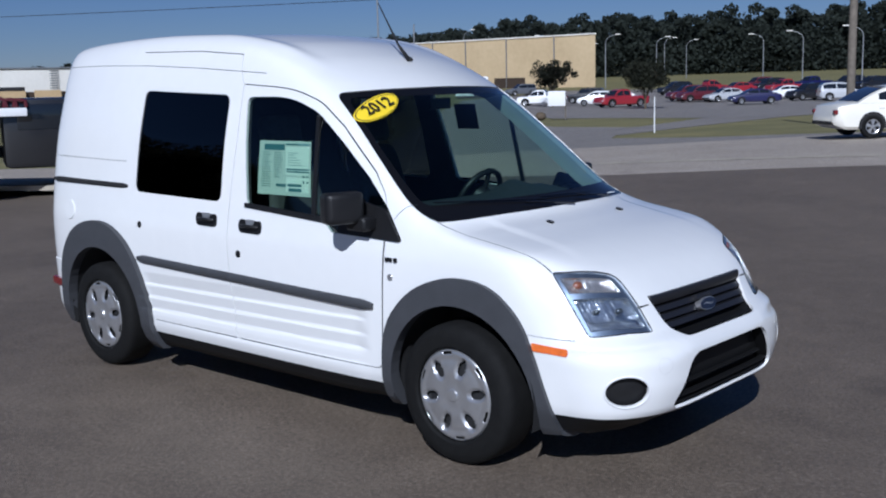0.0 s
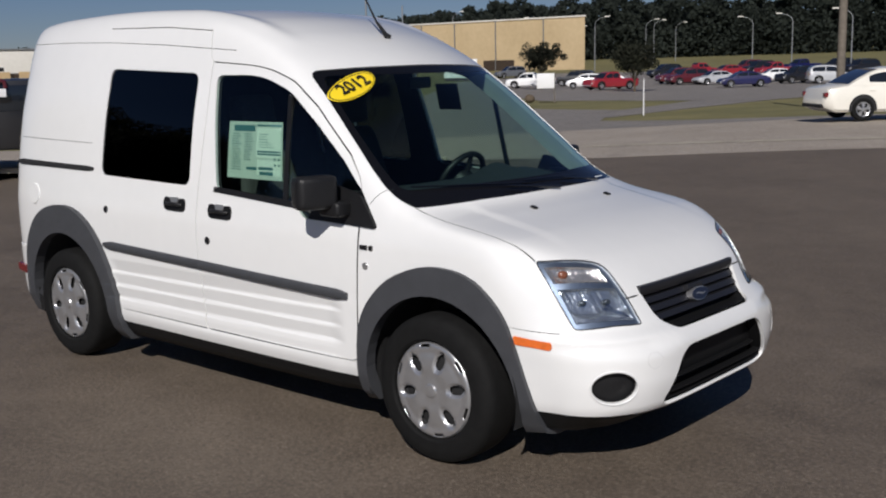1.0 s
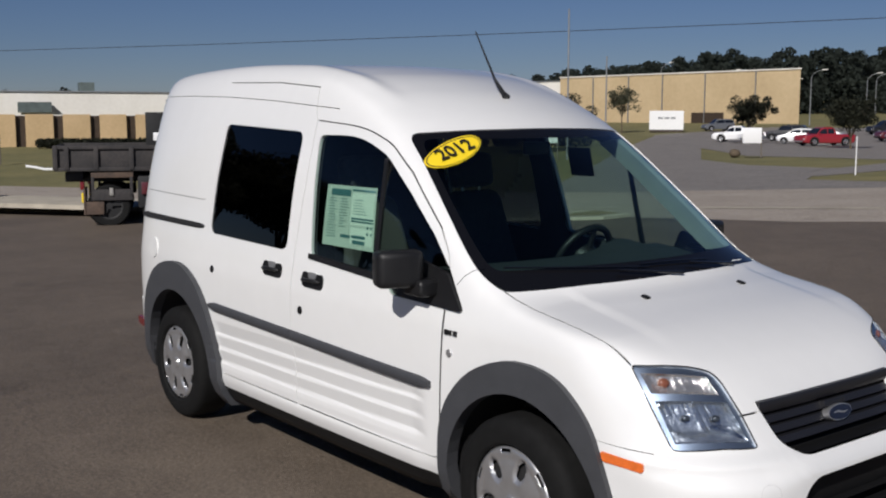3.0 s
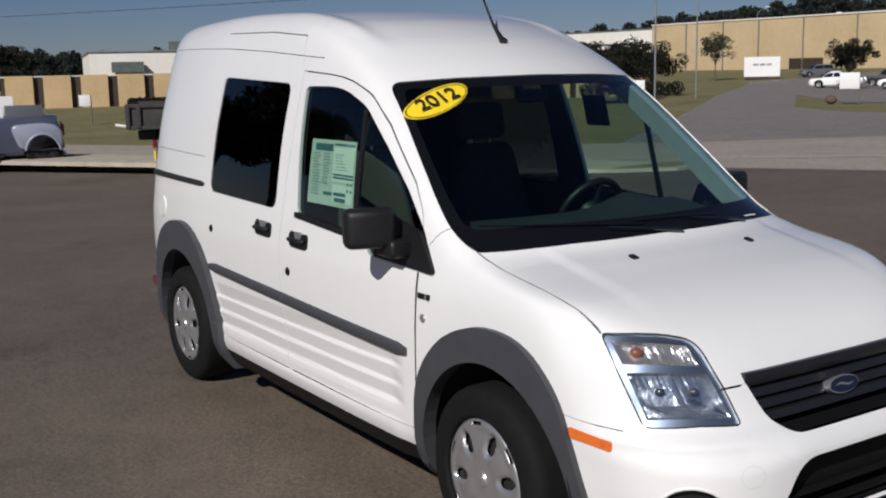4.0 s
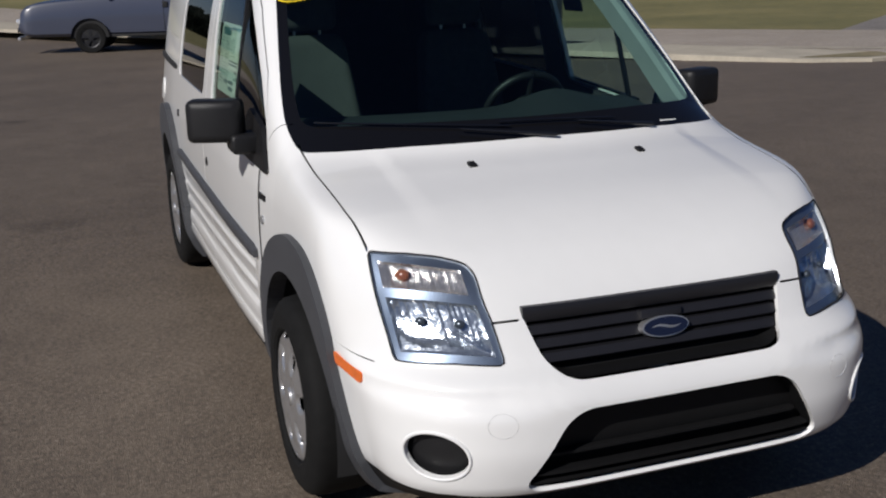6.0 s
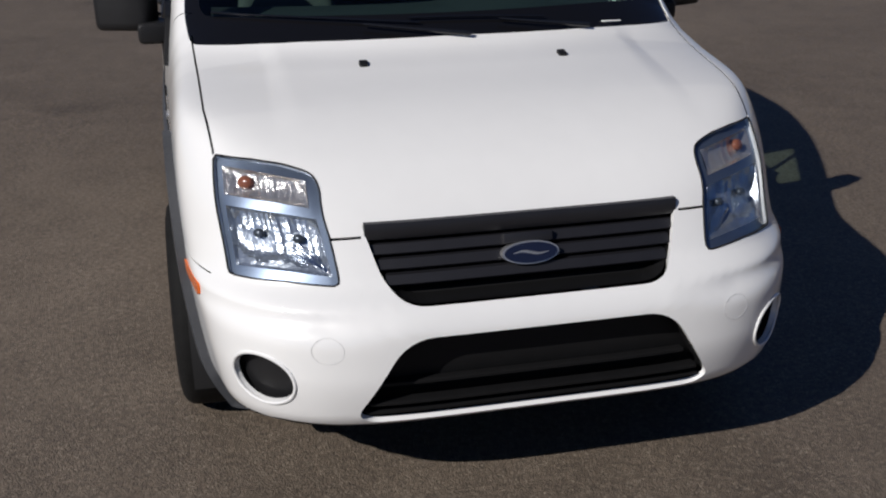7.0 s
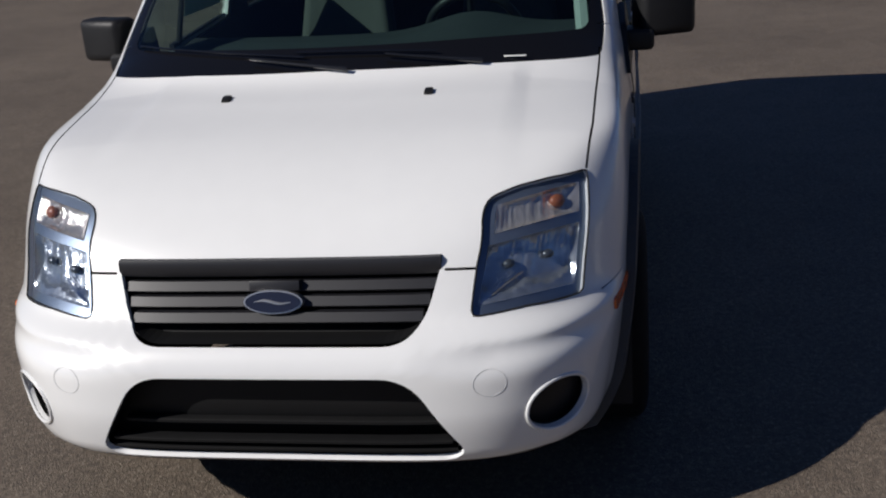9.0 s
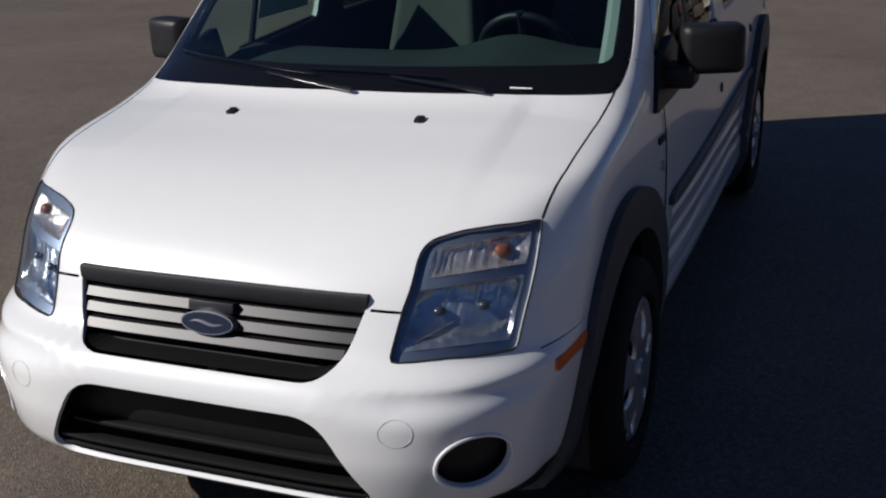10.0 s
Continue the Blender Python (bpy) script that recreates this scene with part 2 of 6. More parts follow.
def skin_field(x, y, z):
    return van_field(x, y, z) + rib_press(x, z) * (np.abs(y) > 0.7)


def slope(p):
    """Unit normals of the skin at points p."""
    e, n = 0.004, np.zeros_like(p)
    for k in range(3):
        step = np.zeros(3)
        step[k] = e
        n[:, k] = skin_field(*(p + step).T) - skin_field(*(p - step).T)
    return n / (np.linalg.norm(n, axis=1, keepdims=True) + 1e-12)


def van_skin():
    """The whole outer skin as a bmesh: rings along the length, closed to a pole at both ends."""
    side_z = np.concatenate([np.arange(0.20, 0.36, 0.03), np.arange(0.36, 0.69, 0.0085)])
    def ring(top):
        upper = np.linspace(0.70, top, 54)
        half = [(y, 0.16) for y in np.linspace(0, 0.86, 8)]
        half += [(0.9, z) for z in side_z] + [(0.9, z) for z in upper]
        half += [(y, top) for y in np.linspace(0.88, 0, 34)]
        other = [(-y, z) for y, z in half[-2:0:-1]]
        return np.array(half + other)
    stations = np.concatenate([np.arange(-2.3, 1.0, 0.026), np.arange(1.0, 2.46, 0.022)])
    rows = []
    for q in stations:
        r = ring(float(np.clip(crest(q) + 0.03, 0.85, 2.05)))
        rows.append((q, r))
    caps = [0.93, 0.86, 0.79, 0.72, 0.65, 0.58, 0.50, 0.42, 0.34, 0.26, 0.18, 0.10, 0.04]
    first, last = rows[0], rows[-1]
    mid_back, mid_front = np.array([0, 1.0]), np.array([0, 0.40])
    rows = [(first[0], mid_back + (first[1] - mid_back) * s) for s in caps[::-1]] + rows + [(last[0], mid_front + (last[1] - mid_front) * s) for s in caps]
    n = len(rows[0][1])
    targets = np.concatenate([np.column_stack([np.full(n, q), r]) for q, r in rows])
    anchor = np.zeros_like(targets)
    anchor[:, 0] = np.clip(targets[:, 0], -1.85, 1.72)
    anchor[:, 2] = np.interp(anchor[:, 0], (0.3, 1.5), (1.0, 0.60))
    way = targets - anchor
    way /= np.linalg.norm(way, axis=1, keepdims=True)
    lo, hi = np.zeros(len(targets)), np.full(len(targets), 2.5)
    for _ in range(36):
        m = (lo + hi) / 2
        inside = skin_field(*(anchor + way * m[:, None]).T) < 0
        lo, hi = np.where(inside, m, lo), np.where(inside, hi, m)
    pts = anchor + way * hi[:, None]
    faces = []
    for i in range(len(rows) - 1):
        for j in range(n):
            k = (j + 1) % n
            faces.append((i * n + j, i * n + k, (i + 1) * n + k, (i + 1) * n + j))
    faces.append(tuple(range(n))[::-1])
    faces.append(tuple(range((len(rows) - 1) * n, len(rows) * n)))
    me = bpy.data.meshes.new("skin")
    me.from_pydata(pts.tolist(), [], faces)
    bm = bmesh.new()
    bm.from_mesh(me)
    bpy.data.meshes.remove(me)
    return bm


skin = van_skin()
bmesh.ops.triangulate(skin, faces=[f for f in skin.faces if f.calc_center_median().x > 1.15])
bmesh.ops.bisect_plane(skin, geom=skin.verts[:] + skin.edges[:] + skin.faces[:], dist=2e-5, plane_co=(0, 0, 0.25), plane_no=(0, 0, 1))
low_nose = [f for f in skin.faces if f.calc_center_median().x > 1.6 and f.calc_center_median().z < 0.45]
bmesh.ops.bisect_plane(skin, geom=list({v for f in low_nose for v in f.verts}) + list({e for f in low_nose for e in f.edges}) + low_nose, dist=2e-5, plane_co=(0, 0, 0.303), plane_no=(0, 0, 1))
TAG = skin.faces.layers.int.new("tag")
SIDE = (Vector((1, 0, 0)), Vector((0, 0, 1)))
FRONT = (Vector((0, 1, 0)), Vector((0, 0, 1)))
ABOVE = (Vector((1, 0, 0)), Vector((0, 1, 0)))
CORNER_R = (Vector((1, 1, 0)).normalized(), Vector((0, 0, 1)))
CORNER_L = (Vector((1, -1, 0)).normalized(), Vector((0, 0, 1)))


def within(u, v, poly):
    inside = False
    for (au, av), (bu, bv) in zip(poly, poly[1:] + poly[:1]):
        if (av > v) != (bv > v) and u < (bu - au) * (v - av) / (bv - av) + au:
            inside = not inside
    return inside


def cut(outline, axes, keep, tag, only=None, pool=None):
    """Cuts the outline, given as pairs along the two axes, into the skin, and tags the faces inside it."""
    u3, v3 = axes
    poly = [(p[0], p[1]) for p in outline]
    lo_u, hi_u = min(p[0] for p in poly) - 0.09, max(p[0] for p in poly) + 0.09
    lo_v, hi_v = min(p[1] for p in poly) - 0.09, max(p[1] for p in poly) + 0.09
    near = set()
    for face in (skin.faces if pool is None else pool):
        c = face.calc_center_median()
        if lo_u < c.dot(u3) < hi_u and lo_v < c.dot(v3) < hi_v and keep(c):
            near.add(face)
    for (au, av), (bu, bv) in zip(poly, poly[1:] + poly[:1]):
        if abs(au - bu) + abs(av - bv) < 1e-6:
            continue
        a, b = min(au, bu) - 0.002, max(au, bu) + 0.002
        c, d = min(av, bv) - 0.002, max(av, bv) + 0.002
        here = []
        for face in near:
            us = [w.co.dot(u3) for w in face.verts]
            vs = [w.co.dot(v3) for w in face.verts]
            if min(us) < b and max(us) > a and min(vs) < d and max(vs) > c:
                here.append(face)
        if not here:
            continue
        for face in here:
            near.discard(face)
            if pool is not None:
                pool.discard(face)
        edges = {e for face in here for e in face.edges}
        verts = {w for e in edges for w in e.verts}
        normal = (u3 * -(bv - av) + v3 * (bu - au)).normalized()
        got = bmesh.ops.bisect_plane(skin, geom=list(verts) + list(edges) + here, dist=2e-5, plane_co=u3 * au + v3 * av, plane_no=normal)
        fresh = [g for g in got["geom"] if isinstance(g, bmesh.types.BMFace)]
        near.update(fresh)
        if pool is not None:
            pool.update(fresh)
    for face in near:
        if face.is_valid and face[TAG] in (only or (0,)):
            m = face.calc_center_median()
            if within(m.dot(u3), m.dot(v3), poly):
                face[TAG] = tag


def strip(points, width, axes, keep, tag, only=None):
    """A narrow band along points, cut into the skin."""
    u3, v3 = axes
    box_u, box_v = [p[0] for p in points], [p[1] for p in points]
    lo_u, hi_u, lo_v, hi_v = min(box_u) - 0.1, max(box_u) + 0.1, min(box_v) - 0.1, max(box_v) + 0.1
    pool = set()
    for face in skin.faces:
        c = face.calc_center_median()
        if keep(c) and lo_u < c.dot(u3) < hi_u and lo_v < c.dot(v3) < hi_v:
            pool.add(face)
    for (au, av), (bu, bv) in zip(points, points[1:]):
        d = Vector((bu - au, bv - av)).normalized() * width / 2
        n = Vector((-d.y, d.x))
        q = [(au - d.x + n.x, av - d.y + n.y), (bu + d.x + n.x, bv + d.y + n.y), (bu + d.x - n.x, bv + d.y - n.y), (au - d.x - n.x, av - d.y - n.y)]
        cut(q, axes, keep, tag, only, pool)


TAGS = {"body": 0}


def tag(name):
    return TAGS.setdefault(name, len(TAGS))


# outlines: on the flank as (length, height), on the nose as (across, height)
SLIDE_WINDOW = rounded([(-1.070, 1.704), (-0.243, 1.672), (-0.216, 1.100), (-1.052, 1.116)], 0.055)
FRONT_WINDOW = rounded([(-0.096, 1.660), (0.24, 1.660), (0.475, 1.580), (0.69, 1.430), (0.89, 1.270), (1.02, 1.140), (1.132, 0.985), (0.66, 1.000), (0.60, 1.055), (0.004, 1.096)],
                       [0.05, 0.14, 0.06, 0.0, 0.0, 0.0, 0.03, 0.02, 0.02, 0.04])
FRONT_DOOR = rounded([(-0.142, 1.728), (0.26, 1.700), (0.476, 1.630), (0.66, 1.510), (0.912, 1.300), (1.008, 1.185), (1.022, 0.972), (0.985, 0.362), (-0.122, 0.362), (-0.148, 0.90), (-0.124, 1.42)],
                     [0.0, 0.16, 0.05, 0.0, 0.0, 0.05, 0.05, 0.05, 0.03, 0.0, 0.0])
SLIDE_TOP = [(-1.17, 1.930), (-0.60, 1.918), (-0.205, 1.888), (-0.165, 1.76), (-0.142, 1.728)]
SLIDE_DOOR = [(-1.165, 1.93), (-0.205, 1.888), (-0.165, 1.76), (-0.124, 1.42), (-0.148, 0.90), (-0.122, 0.362), (-0.90, 0.362), (-1.02, 0.68), (-1.16, 0.98)]
ARCH_FRONT = [(0.985, 0.18), (0.998, 0.40), (1.018, 0.54), (1.08, 0.66), (1.205, 0.775), (1.38, 0.845), (1.54, 0.853), (1.66, 0.822), (1.755, 0.755), (1.822, 0.67), (1.868, 0.56), (1.902, 0.44), (1.938, 0.30), (1.955, 0.18)]
ARCH_REAR = [(-1.975, 0.30), (-1.957, 0.451), (-1.925, 0.60), (-1.864, 0.716), (-1.76, 0.825), (-1.62, 0.892), (-1.44, 0.918), (-1.28, 0.892), (-1.13, 0.805), (-1.02, 0.67), (-0.955, 0.50), (-0.914, 0.343), (-0.90, 0.18), (-1.97, 0.18)]


def bend(points, steps=4):
    """A smooth line through points."""
    p = [Vector(q) for q in points]
    out = []
    for k in range(len(p) - 1):
        a, b, c, d = p[max(0, k - 1)], p[k], p[k + 1], p[min(len(p) - 1, k + 2)]
        for i in range(steps):
            t = i / steps
            out.append(0.5 * (2 * b + (c - a) * t + (2 * a - 5 * b + 4 * c - d) * t * t + (3 * b - a - 3 * c + d) * t ** 3))
    return out + [p[-1]]


ARCH_FRONT = bend(ARCH_FRONT, 3)
ARCH_REAR = bend(ARCH_REAR[:-1], 3) + [Vector(ARCH_REAR[-1])]


def arch_hole(x, r, low):
    return [(x + r * math.cos(t), 0.325 + r * math.sin(t)) for t in np.linspace(math.pi * 1.02, -math.pi * 0.02, 25)] + [(x + r, low), (x - r, low)]


WINDSCREEN = rounded([(-0.664, 1.674), (-0.40, 1.688), (0.0, 1.694), (0.40, 1.688), (0.664, 1.674), (0.726, 1.45), (0.774, 1.26), (0.793, 1.15), (0.782, 1.081), (0.45, 1.094), (0.0, 1.099), (-0.45, 1.094),
                      (-0.782, 1.081), (-0.793, 1.15), (-0.774, 1.26), (-0.726, 1.45)],
                     [0.05, 0.1, 0.1, 0.1, 0.05, 0.08, 0.06, 0.04, 0.02, 0, 0, 0, 0.02, 0.04, 0.06, 0.08])
GRILLE = rounded([(-0.415, 0.780), (0.415, 0.780), (0.362, 0.606), (-0.362, 0.606)], [0.02, 0.02, 0.085, 0.085], 8)
LOWER_GRILLE = rounded([(-0.338, 0.542), (0.338, 0.542), (0.464, 0.338), (0.430, 0.310), (-0.430, 0.310), (-0.464, 0.338)], [0.07, 0.07, 0.03, 0.03, 0.03, 0.03], 6)


def headlight_outline(s):
    ax = (CORNER_R, CORNER_L)[s > 0]
    spots = [(1.895, 0.746, 0.907), (1.966, 0.658, 0.906), (2.01, 0.592, 0.899), (2.05, 0.522, 0.881), (2.082, 0.502, 0.852), (2.16, 0.492, 0.757), (2.228, 0.479, 0.647), (2.18, 0.605, 0.655), (2.076, 0.735, 0.649)]
    return rounded([(Vector((x, s * y, z)).dot(ax[0]), z) for x, y, z in spots], [0.012, 0, 0.03, 0.03, 0.02, 0, 0.012, 0, 0.015]), ax


for s in (-1, 1):
    flank_only = (lambda c: c.y < -0.45) if s < 0 else (lambda c: c.y > 0.45)
    corner_only = (lambda c: c.y < -0.3 and c.x > 1.7) if s < 0 else (lambda c: c.y > 0.3 and c.x > 1.7)
    side_name = ("r", "l")[s > 0]
    # lamps and openings first, then the joints, then the panels
    out, ax = headlight_outline(s)
    cut(out, ax, corner_only, tag("headlight_" + side_name))
    cut(SLIDE_WINDOW, SIDE, flank_only, tag("slide_window_" + side_name))
    cut(FRONT_WINDOW, SIDE, flank_only, tag("front_window_" + side_name))
    cut(arch_hole(FRONT_AXLE, 0.405, 0.12), SIDE, flank_only, tag("hole"))
    cut(arch_hole(REAR_AXLE + 0.01, 0.43, 0.12), SIDE, flank_only, tag("hole"))
    cut(ARCH_FRONT, SIDE, flank_only, tag("flare_front_" + side_name))
    cut(ARCH_REAR, SIDE, flank_only, tag("flare_rear_" + side_name))
    fog_u = 1.095
    cut([(fog_u + 0.093 * math.cos(t), 0.426 + 0.066 * math.sin(t)) for t in np.linspace(0, 2 * math.pi, 28, endpoint=False)], ax, corner_only, tag("fog_" + side_name))
    cut([(-0.925, 0.10), (0.975, 0.10), (0.975, 0.288), (-0.925, 0.288)], SIDE, flank_only, tag("underside"))
    gap, panels = tag("gap"), (0,)
    strip(FRONT_DOOR + FRONT_DOOR[:1], 0.006, SIDE, flank_only, gap)
    strip(SLIDE_TOP, 0.006, SIDE, flank_only, gap)
    strip([(-2.10, 1.864), (-1.6, 1.862), (-1.1, 1.85), (-0.6, 1.825), (0.02, 1.782)], 0.004, SIDE, flank_only, gap)
    strip([(-0.90, 0.362), (-0.122, 0.362)], 0.005, SIDE, flank_only, gap)
    strip([(-2.08, 1.300), (-1.17, 1.288)], 0.003, SIDE, flank_only, gap)
    strip([(1.066, 1.088), (1.084, 1.108), (1.096, 1.124), (1.111, 1.137), (1.126, 1.149), (1.150, 1.157)], 0.003, SIDE, flank_only, gap)
    strip([(1.83, 0.646), (1.90, 0.643), (2.035, 0.636)], 0.0026, SIDE, corner_only, gap)
    strip([(1.24, s * 0.776), (1.5, s * 0.767), (1.74, s * 0.762), (1.895, s * 0.748)], 0.006, ABOVE, lambda c: c.z > 0.7 and c.x > 1.1, gap)
    strip([(s * 0.495, 0.746), (s * 0.420, 0.748)], 0.006, FRONT, lambda c: c.x > 1.9, gap)
    cut(FRONT_DOOR, SIDE, flank_only, tag("front_door_" + side_name))
    cut(SLIDE_DOOR, SIDE, flank_only, tag("slide_door_" + side_name))
cut(rounded([(-0.636, 1.652), (0.636, 1.652), (0.694, 1.45), (0.738, 1.26), (0.748, 1.150), (0.45, 1.158), (-0.45, 1.158), (-0.748, 1.150), (-0.738, 1.26), (-0.694, 1.45)], [0.05, 0.05, 0.08, 0.06, 0.04, 0.1, 0.1, 0.04, 0.06, 0.08]), FRONT, lambda c: c.x > 0.2 and c.z > 1.0, tag("windscreen"))
cut(WINDSCREEN, FRONT, lambda c: c.x > 0.2 and c.z > 1.0, tag("screen_border"))
nose_only = lambda c: c.x > 1.9
cut(GRILLE, FRONT, nose_only, tag("grille"))
cut(LOWER_GRILLE, FRONT, nose_only, tag("lower_grille"))
for face in skin.faces:
    if face[TAG] == 0:
        c = face.calc_center_median()
        if c.z < 0.25 and (abs(c.x) > 0.98 or c.z < 0.225) or c.x > 1.75 and c.z < 0.303:
            face[TAG] = tag("underside")
        elif c.x > 1.78 and c.z < 0.638 or (c.x > 2.0 and c.z < 0.746 and abs(c.y) < 0.5):
            face[TAG] = tag("front_bumper")
        elif c.x > 1.2 and abs(c.y) < 0.768 and c.z < 1.20 and face.normal.z > 0.2:
            face[TAG] = tag("hood")
        elif c.x < -1.95 and c.z < 0.62:
            face[TAG] = tag("rear_bumper")


def faces_of(*names):
    want = {TAGS[n] for n in names}
    return [f for f in skin.faces if f[TAG] in want]


def lift(name, faces, mat, parent, offset=0.0, label="", turn_in=False, walls=0.0, along=None):
    """Faces of the skin as an object of its own, set off along the skin's normal (or along a way); walls: the depth of a rim round its edge."""
    index, pts = {}, []
    for face in faces:
        for v in face.verts:
            if v not in index:
                index[v] = len(pts)
                pts.append(tuple(v.co))
    p = np.array(pts)
    n = slope(p)
    shift = n if along is None else np.tile(np.array(along, float), (len(p), 1))
    q = p + shift * offset
    polys = [[index[v] for v in f.verts][::-1 if turn_in else 1] for f in faces]
    normals = -n if turn_in else n
    verts, count = q.tolist(), len(q)
    if walls:
        group = set(faces)
        low = q - shift * walls
        rim = {}
        extra = []
        for face in faces:
            for loop in face.loops:
                e = loop.edge
                if sum(1 for g in e.link_faces if g in group) == 1:
                    a, b = index[loop.vert], index[loop.link_loop_next.vert]
                    ids = []
                    for k, base in ((a, q), (b, q), (b, low), (a, low)):
                        verts.append(tuple(base[k]))
                        ids.append(len(verts) - 1)
                    extra.append(ids[::-1])
        polys += extra
    me = bpy.data.meshes.new(name)
    me.from_pydata([tuple(v) for v in verts], [], polys)
    me.materials.append(mat)
    me.shade_smooth()
    if walls:
        me.update()
        plain = np.zeros((len(verts), 3))
        plain[:count] = normals
        for poly in me.polygons:
            if poly.vertices[0] >= count:
                for k in poly.vertices:
                    plain[k] = poly.normal
        normals = plain
    me.normals_split_custom_set_from_vertices([tuple(k) for k in normals])
    ob = new(name, me)
    if parent is not None:
        ob.parent = parent
    if label:
        ob["label"] = label
    return ob


def rim_loop(faces):
    """The outer edge of a group of faces as an ordered ring of points."""
    group = set(faces)
    after = {}
    for face in faces:
        for loop in face.loops:
            if sum(1 for g in loop.edge.link_faces if g in group) == 1:
                after[loop.vert] = loop.link_loop_next.vert
    start = next(iter(after))
    ring, v = [], start
    for _ in range(len(after)):
        ring.append(v.co.copy())
        v = after.get(v)
        if v is None or v is start:
            break
    thin = [ring[0]]
    for p in ring[1:]:
        if (p - thin[-1]).length > 0.012:
            thin.append(p)
    return thin


van = thing("van", "white high-roof compact cargo van with grey plastic arches parked on asphalt", "van")
body = lift("body", faces_of("body"), white_paint, van, walls=0.02)
lift("hood", faces_of("hood"), white_paint, van, walls=0.015)
lift("front_bumper", faces_of("front_bumper"), white_paint, van, walls=0.015)
if "rear_bumper" in TAGS:
    lift("rear_bumper", faces_of("rear_bumper"), white_paint, van, walls=0.015, offset=0.006)
lift("underbody", faces_of("underside"), intake_black, van, label="black plastic lower edge and floor pan")
windscreen = lift("windscreen", faces_of("windscreen"), windscreen_glass, van, offset=-0.004, label="clear raked windscreen")
lift("screen_border", faces_of("screen_border"), border_black, windscreen, offset=-0.004, label="black printed windscreen border")
lining_faces = faces_of(*[n for n in TAGS if n.startswith(("body", "front_door", "slide_door", "gap"))])
lift("cabin_lining", [f for f in lining_faces if f.calc_center_median().x < 1.75], trim_dark, van, offset=-0.035, turn_in=True, label="dark grey inner trim")
doors = {}
for side_name in "rl":
    doors[side_name] = lift("front_door", faces_of("front_door_" + side_name), white_paint, van, walls=0.02)
    lift("window", faces_of("front_window_" + side_name), door_glass, doors[side_name], offset=-0.006, label="lightly tinted door glass")
    slider = doors["slide_" + side_name] = lift("sliding_door", faces_of("slide_door_" + side_name), white_paint, van, walls=0.02)
    lift("window", faces_of("slide_window_" + side_name), privacy_glass, slider, offset=-0.006, label="dark privacy glass")
    for which in ("front", "rear"):
        lift("wheel_arch", faces_of(f"flare_{which}_{side_name}"), grey_plastic, van, offset=0.024 if which == "front" else 0.032, walls=0.06, label="dark grey moulded plastic wheel arch")


# ---- the van's fittings ----
def wheel(m, front):
    w = new("wheel")
    w.parent, w.matrix_basis, w.empty_display_size = van, m, 0.1
    bm = bmesh.new()
    tyre = [(0.213, 0.085), (0.216, 0.108), (0.225, 0.116), (0.262, 0.118), (0.292, 0.112), (0.310, 0.100), (0.320, 0.086), (0.324, 0.06), (0.325, 0.0), (0.324, -0.06),
            (0.320, -0.086), (0.300, -0.108), (0.262, -0.115), (0.215, -0.10)]
    lathe(bm, [(r, -h) for r, h in tyre], 72)
    part("tyre", bm, rubber, w, "black rubber tyre")
    bm = bmesh.new()
    face_depth = curve([(0.0, 0.121), (0.026, 0.119), (0.031, 0.112), (0.05, 0.110), (0.095, 0.114), (0.142, 0.110), (0.168, 0.106), (0.190, 0.108), (0.205, 0.104), (0.213, 0.092)])
    sides, turned = 144, radians(10)

    def slot(r, t):
        """Below 1 inside one of the six long slots."""
        off = (t - turned + math.pi / 6) % (math.pi / 3) - math.pi / 6
        return ((r - 0.137) / 0.038) ** 2 + (off * r / 0.0215) ** 2, off

    rings = []
    for r in np.concatenate([[0.004, 0.018, 0.026, 0.031, 0.045, 0.065, 0.085], np.arange(0.097, 0.183, 0.0055), [0.189, 0.196, 0.203, 0.209, 0.213]]):
        ring = []
        for k in range(sides):
            rr, t = float(r), 2 * math.pi * k / sides
            f, off = slot(rr, t)
            if 0.55 < f < 1.5:
                q = 1 / math.sqrt(f)
                rr, t = 0.137 + (rr - 0.137) * q, t + off * (q - 1)
            dish = 0.010 * max(0.0, 1 - max(0.0, slot(rr, t)[0] - 1) / 1.6) ** 2
            ring.append((bm.verts.new((rr * math.cos(t), dish - float(face_depth(rr)), rr * math.sin(t))), float(r), 2 * math.pi * k / sides))
        rings.append(ring)
    for a, b in zip(rings, rings[1:]):
        for k in range(sides):
            j = (k + 1) % sides
            mid_r, mid_t = (a[k][1] + b[k][1]) / 2, (k + 0.5) * 2 * math.pi / sides
            spot = [a[k][0].co, b[k][0].co, b[j][0].co, a[j][0].co]
            mid = sum(spot, Vector()) / 4
            edge = (mid_t - turned) % (math.pi / 3) - math.pi / 6
            if slot(math.hypot(mid.x, mid.z), math.atan2(mid.z, mid.x))[0] < 0.97 or (0.187 < mid_r < 0.205 and abs(edge) < 0.11):
                continue
            bm.faces.new((a[k][0], b[k][0], b[j][0], a[j][0]))
    bm.faces.new([v[0] for v in rings[0]][::-1])
    cap = part("hubcap", bm, silver, w, "silver six-slot plastic hubcap", angle=25)
    solid = cap.modifiers.new("thick", "SOLIDIFY")
    solid.thickness, solid.offset = 0.004, -1
    bm = bmesh.new()
    lathe(bm, [(0.0, -0.085), (0.10, -0.082), (0.17, -0.075), (0.205, -0.095), (0.208, -0.07), (0.208, 0.10)], 48)
    part("rim", bm, gap_black, w, "dark steel rim")
    return w


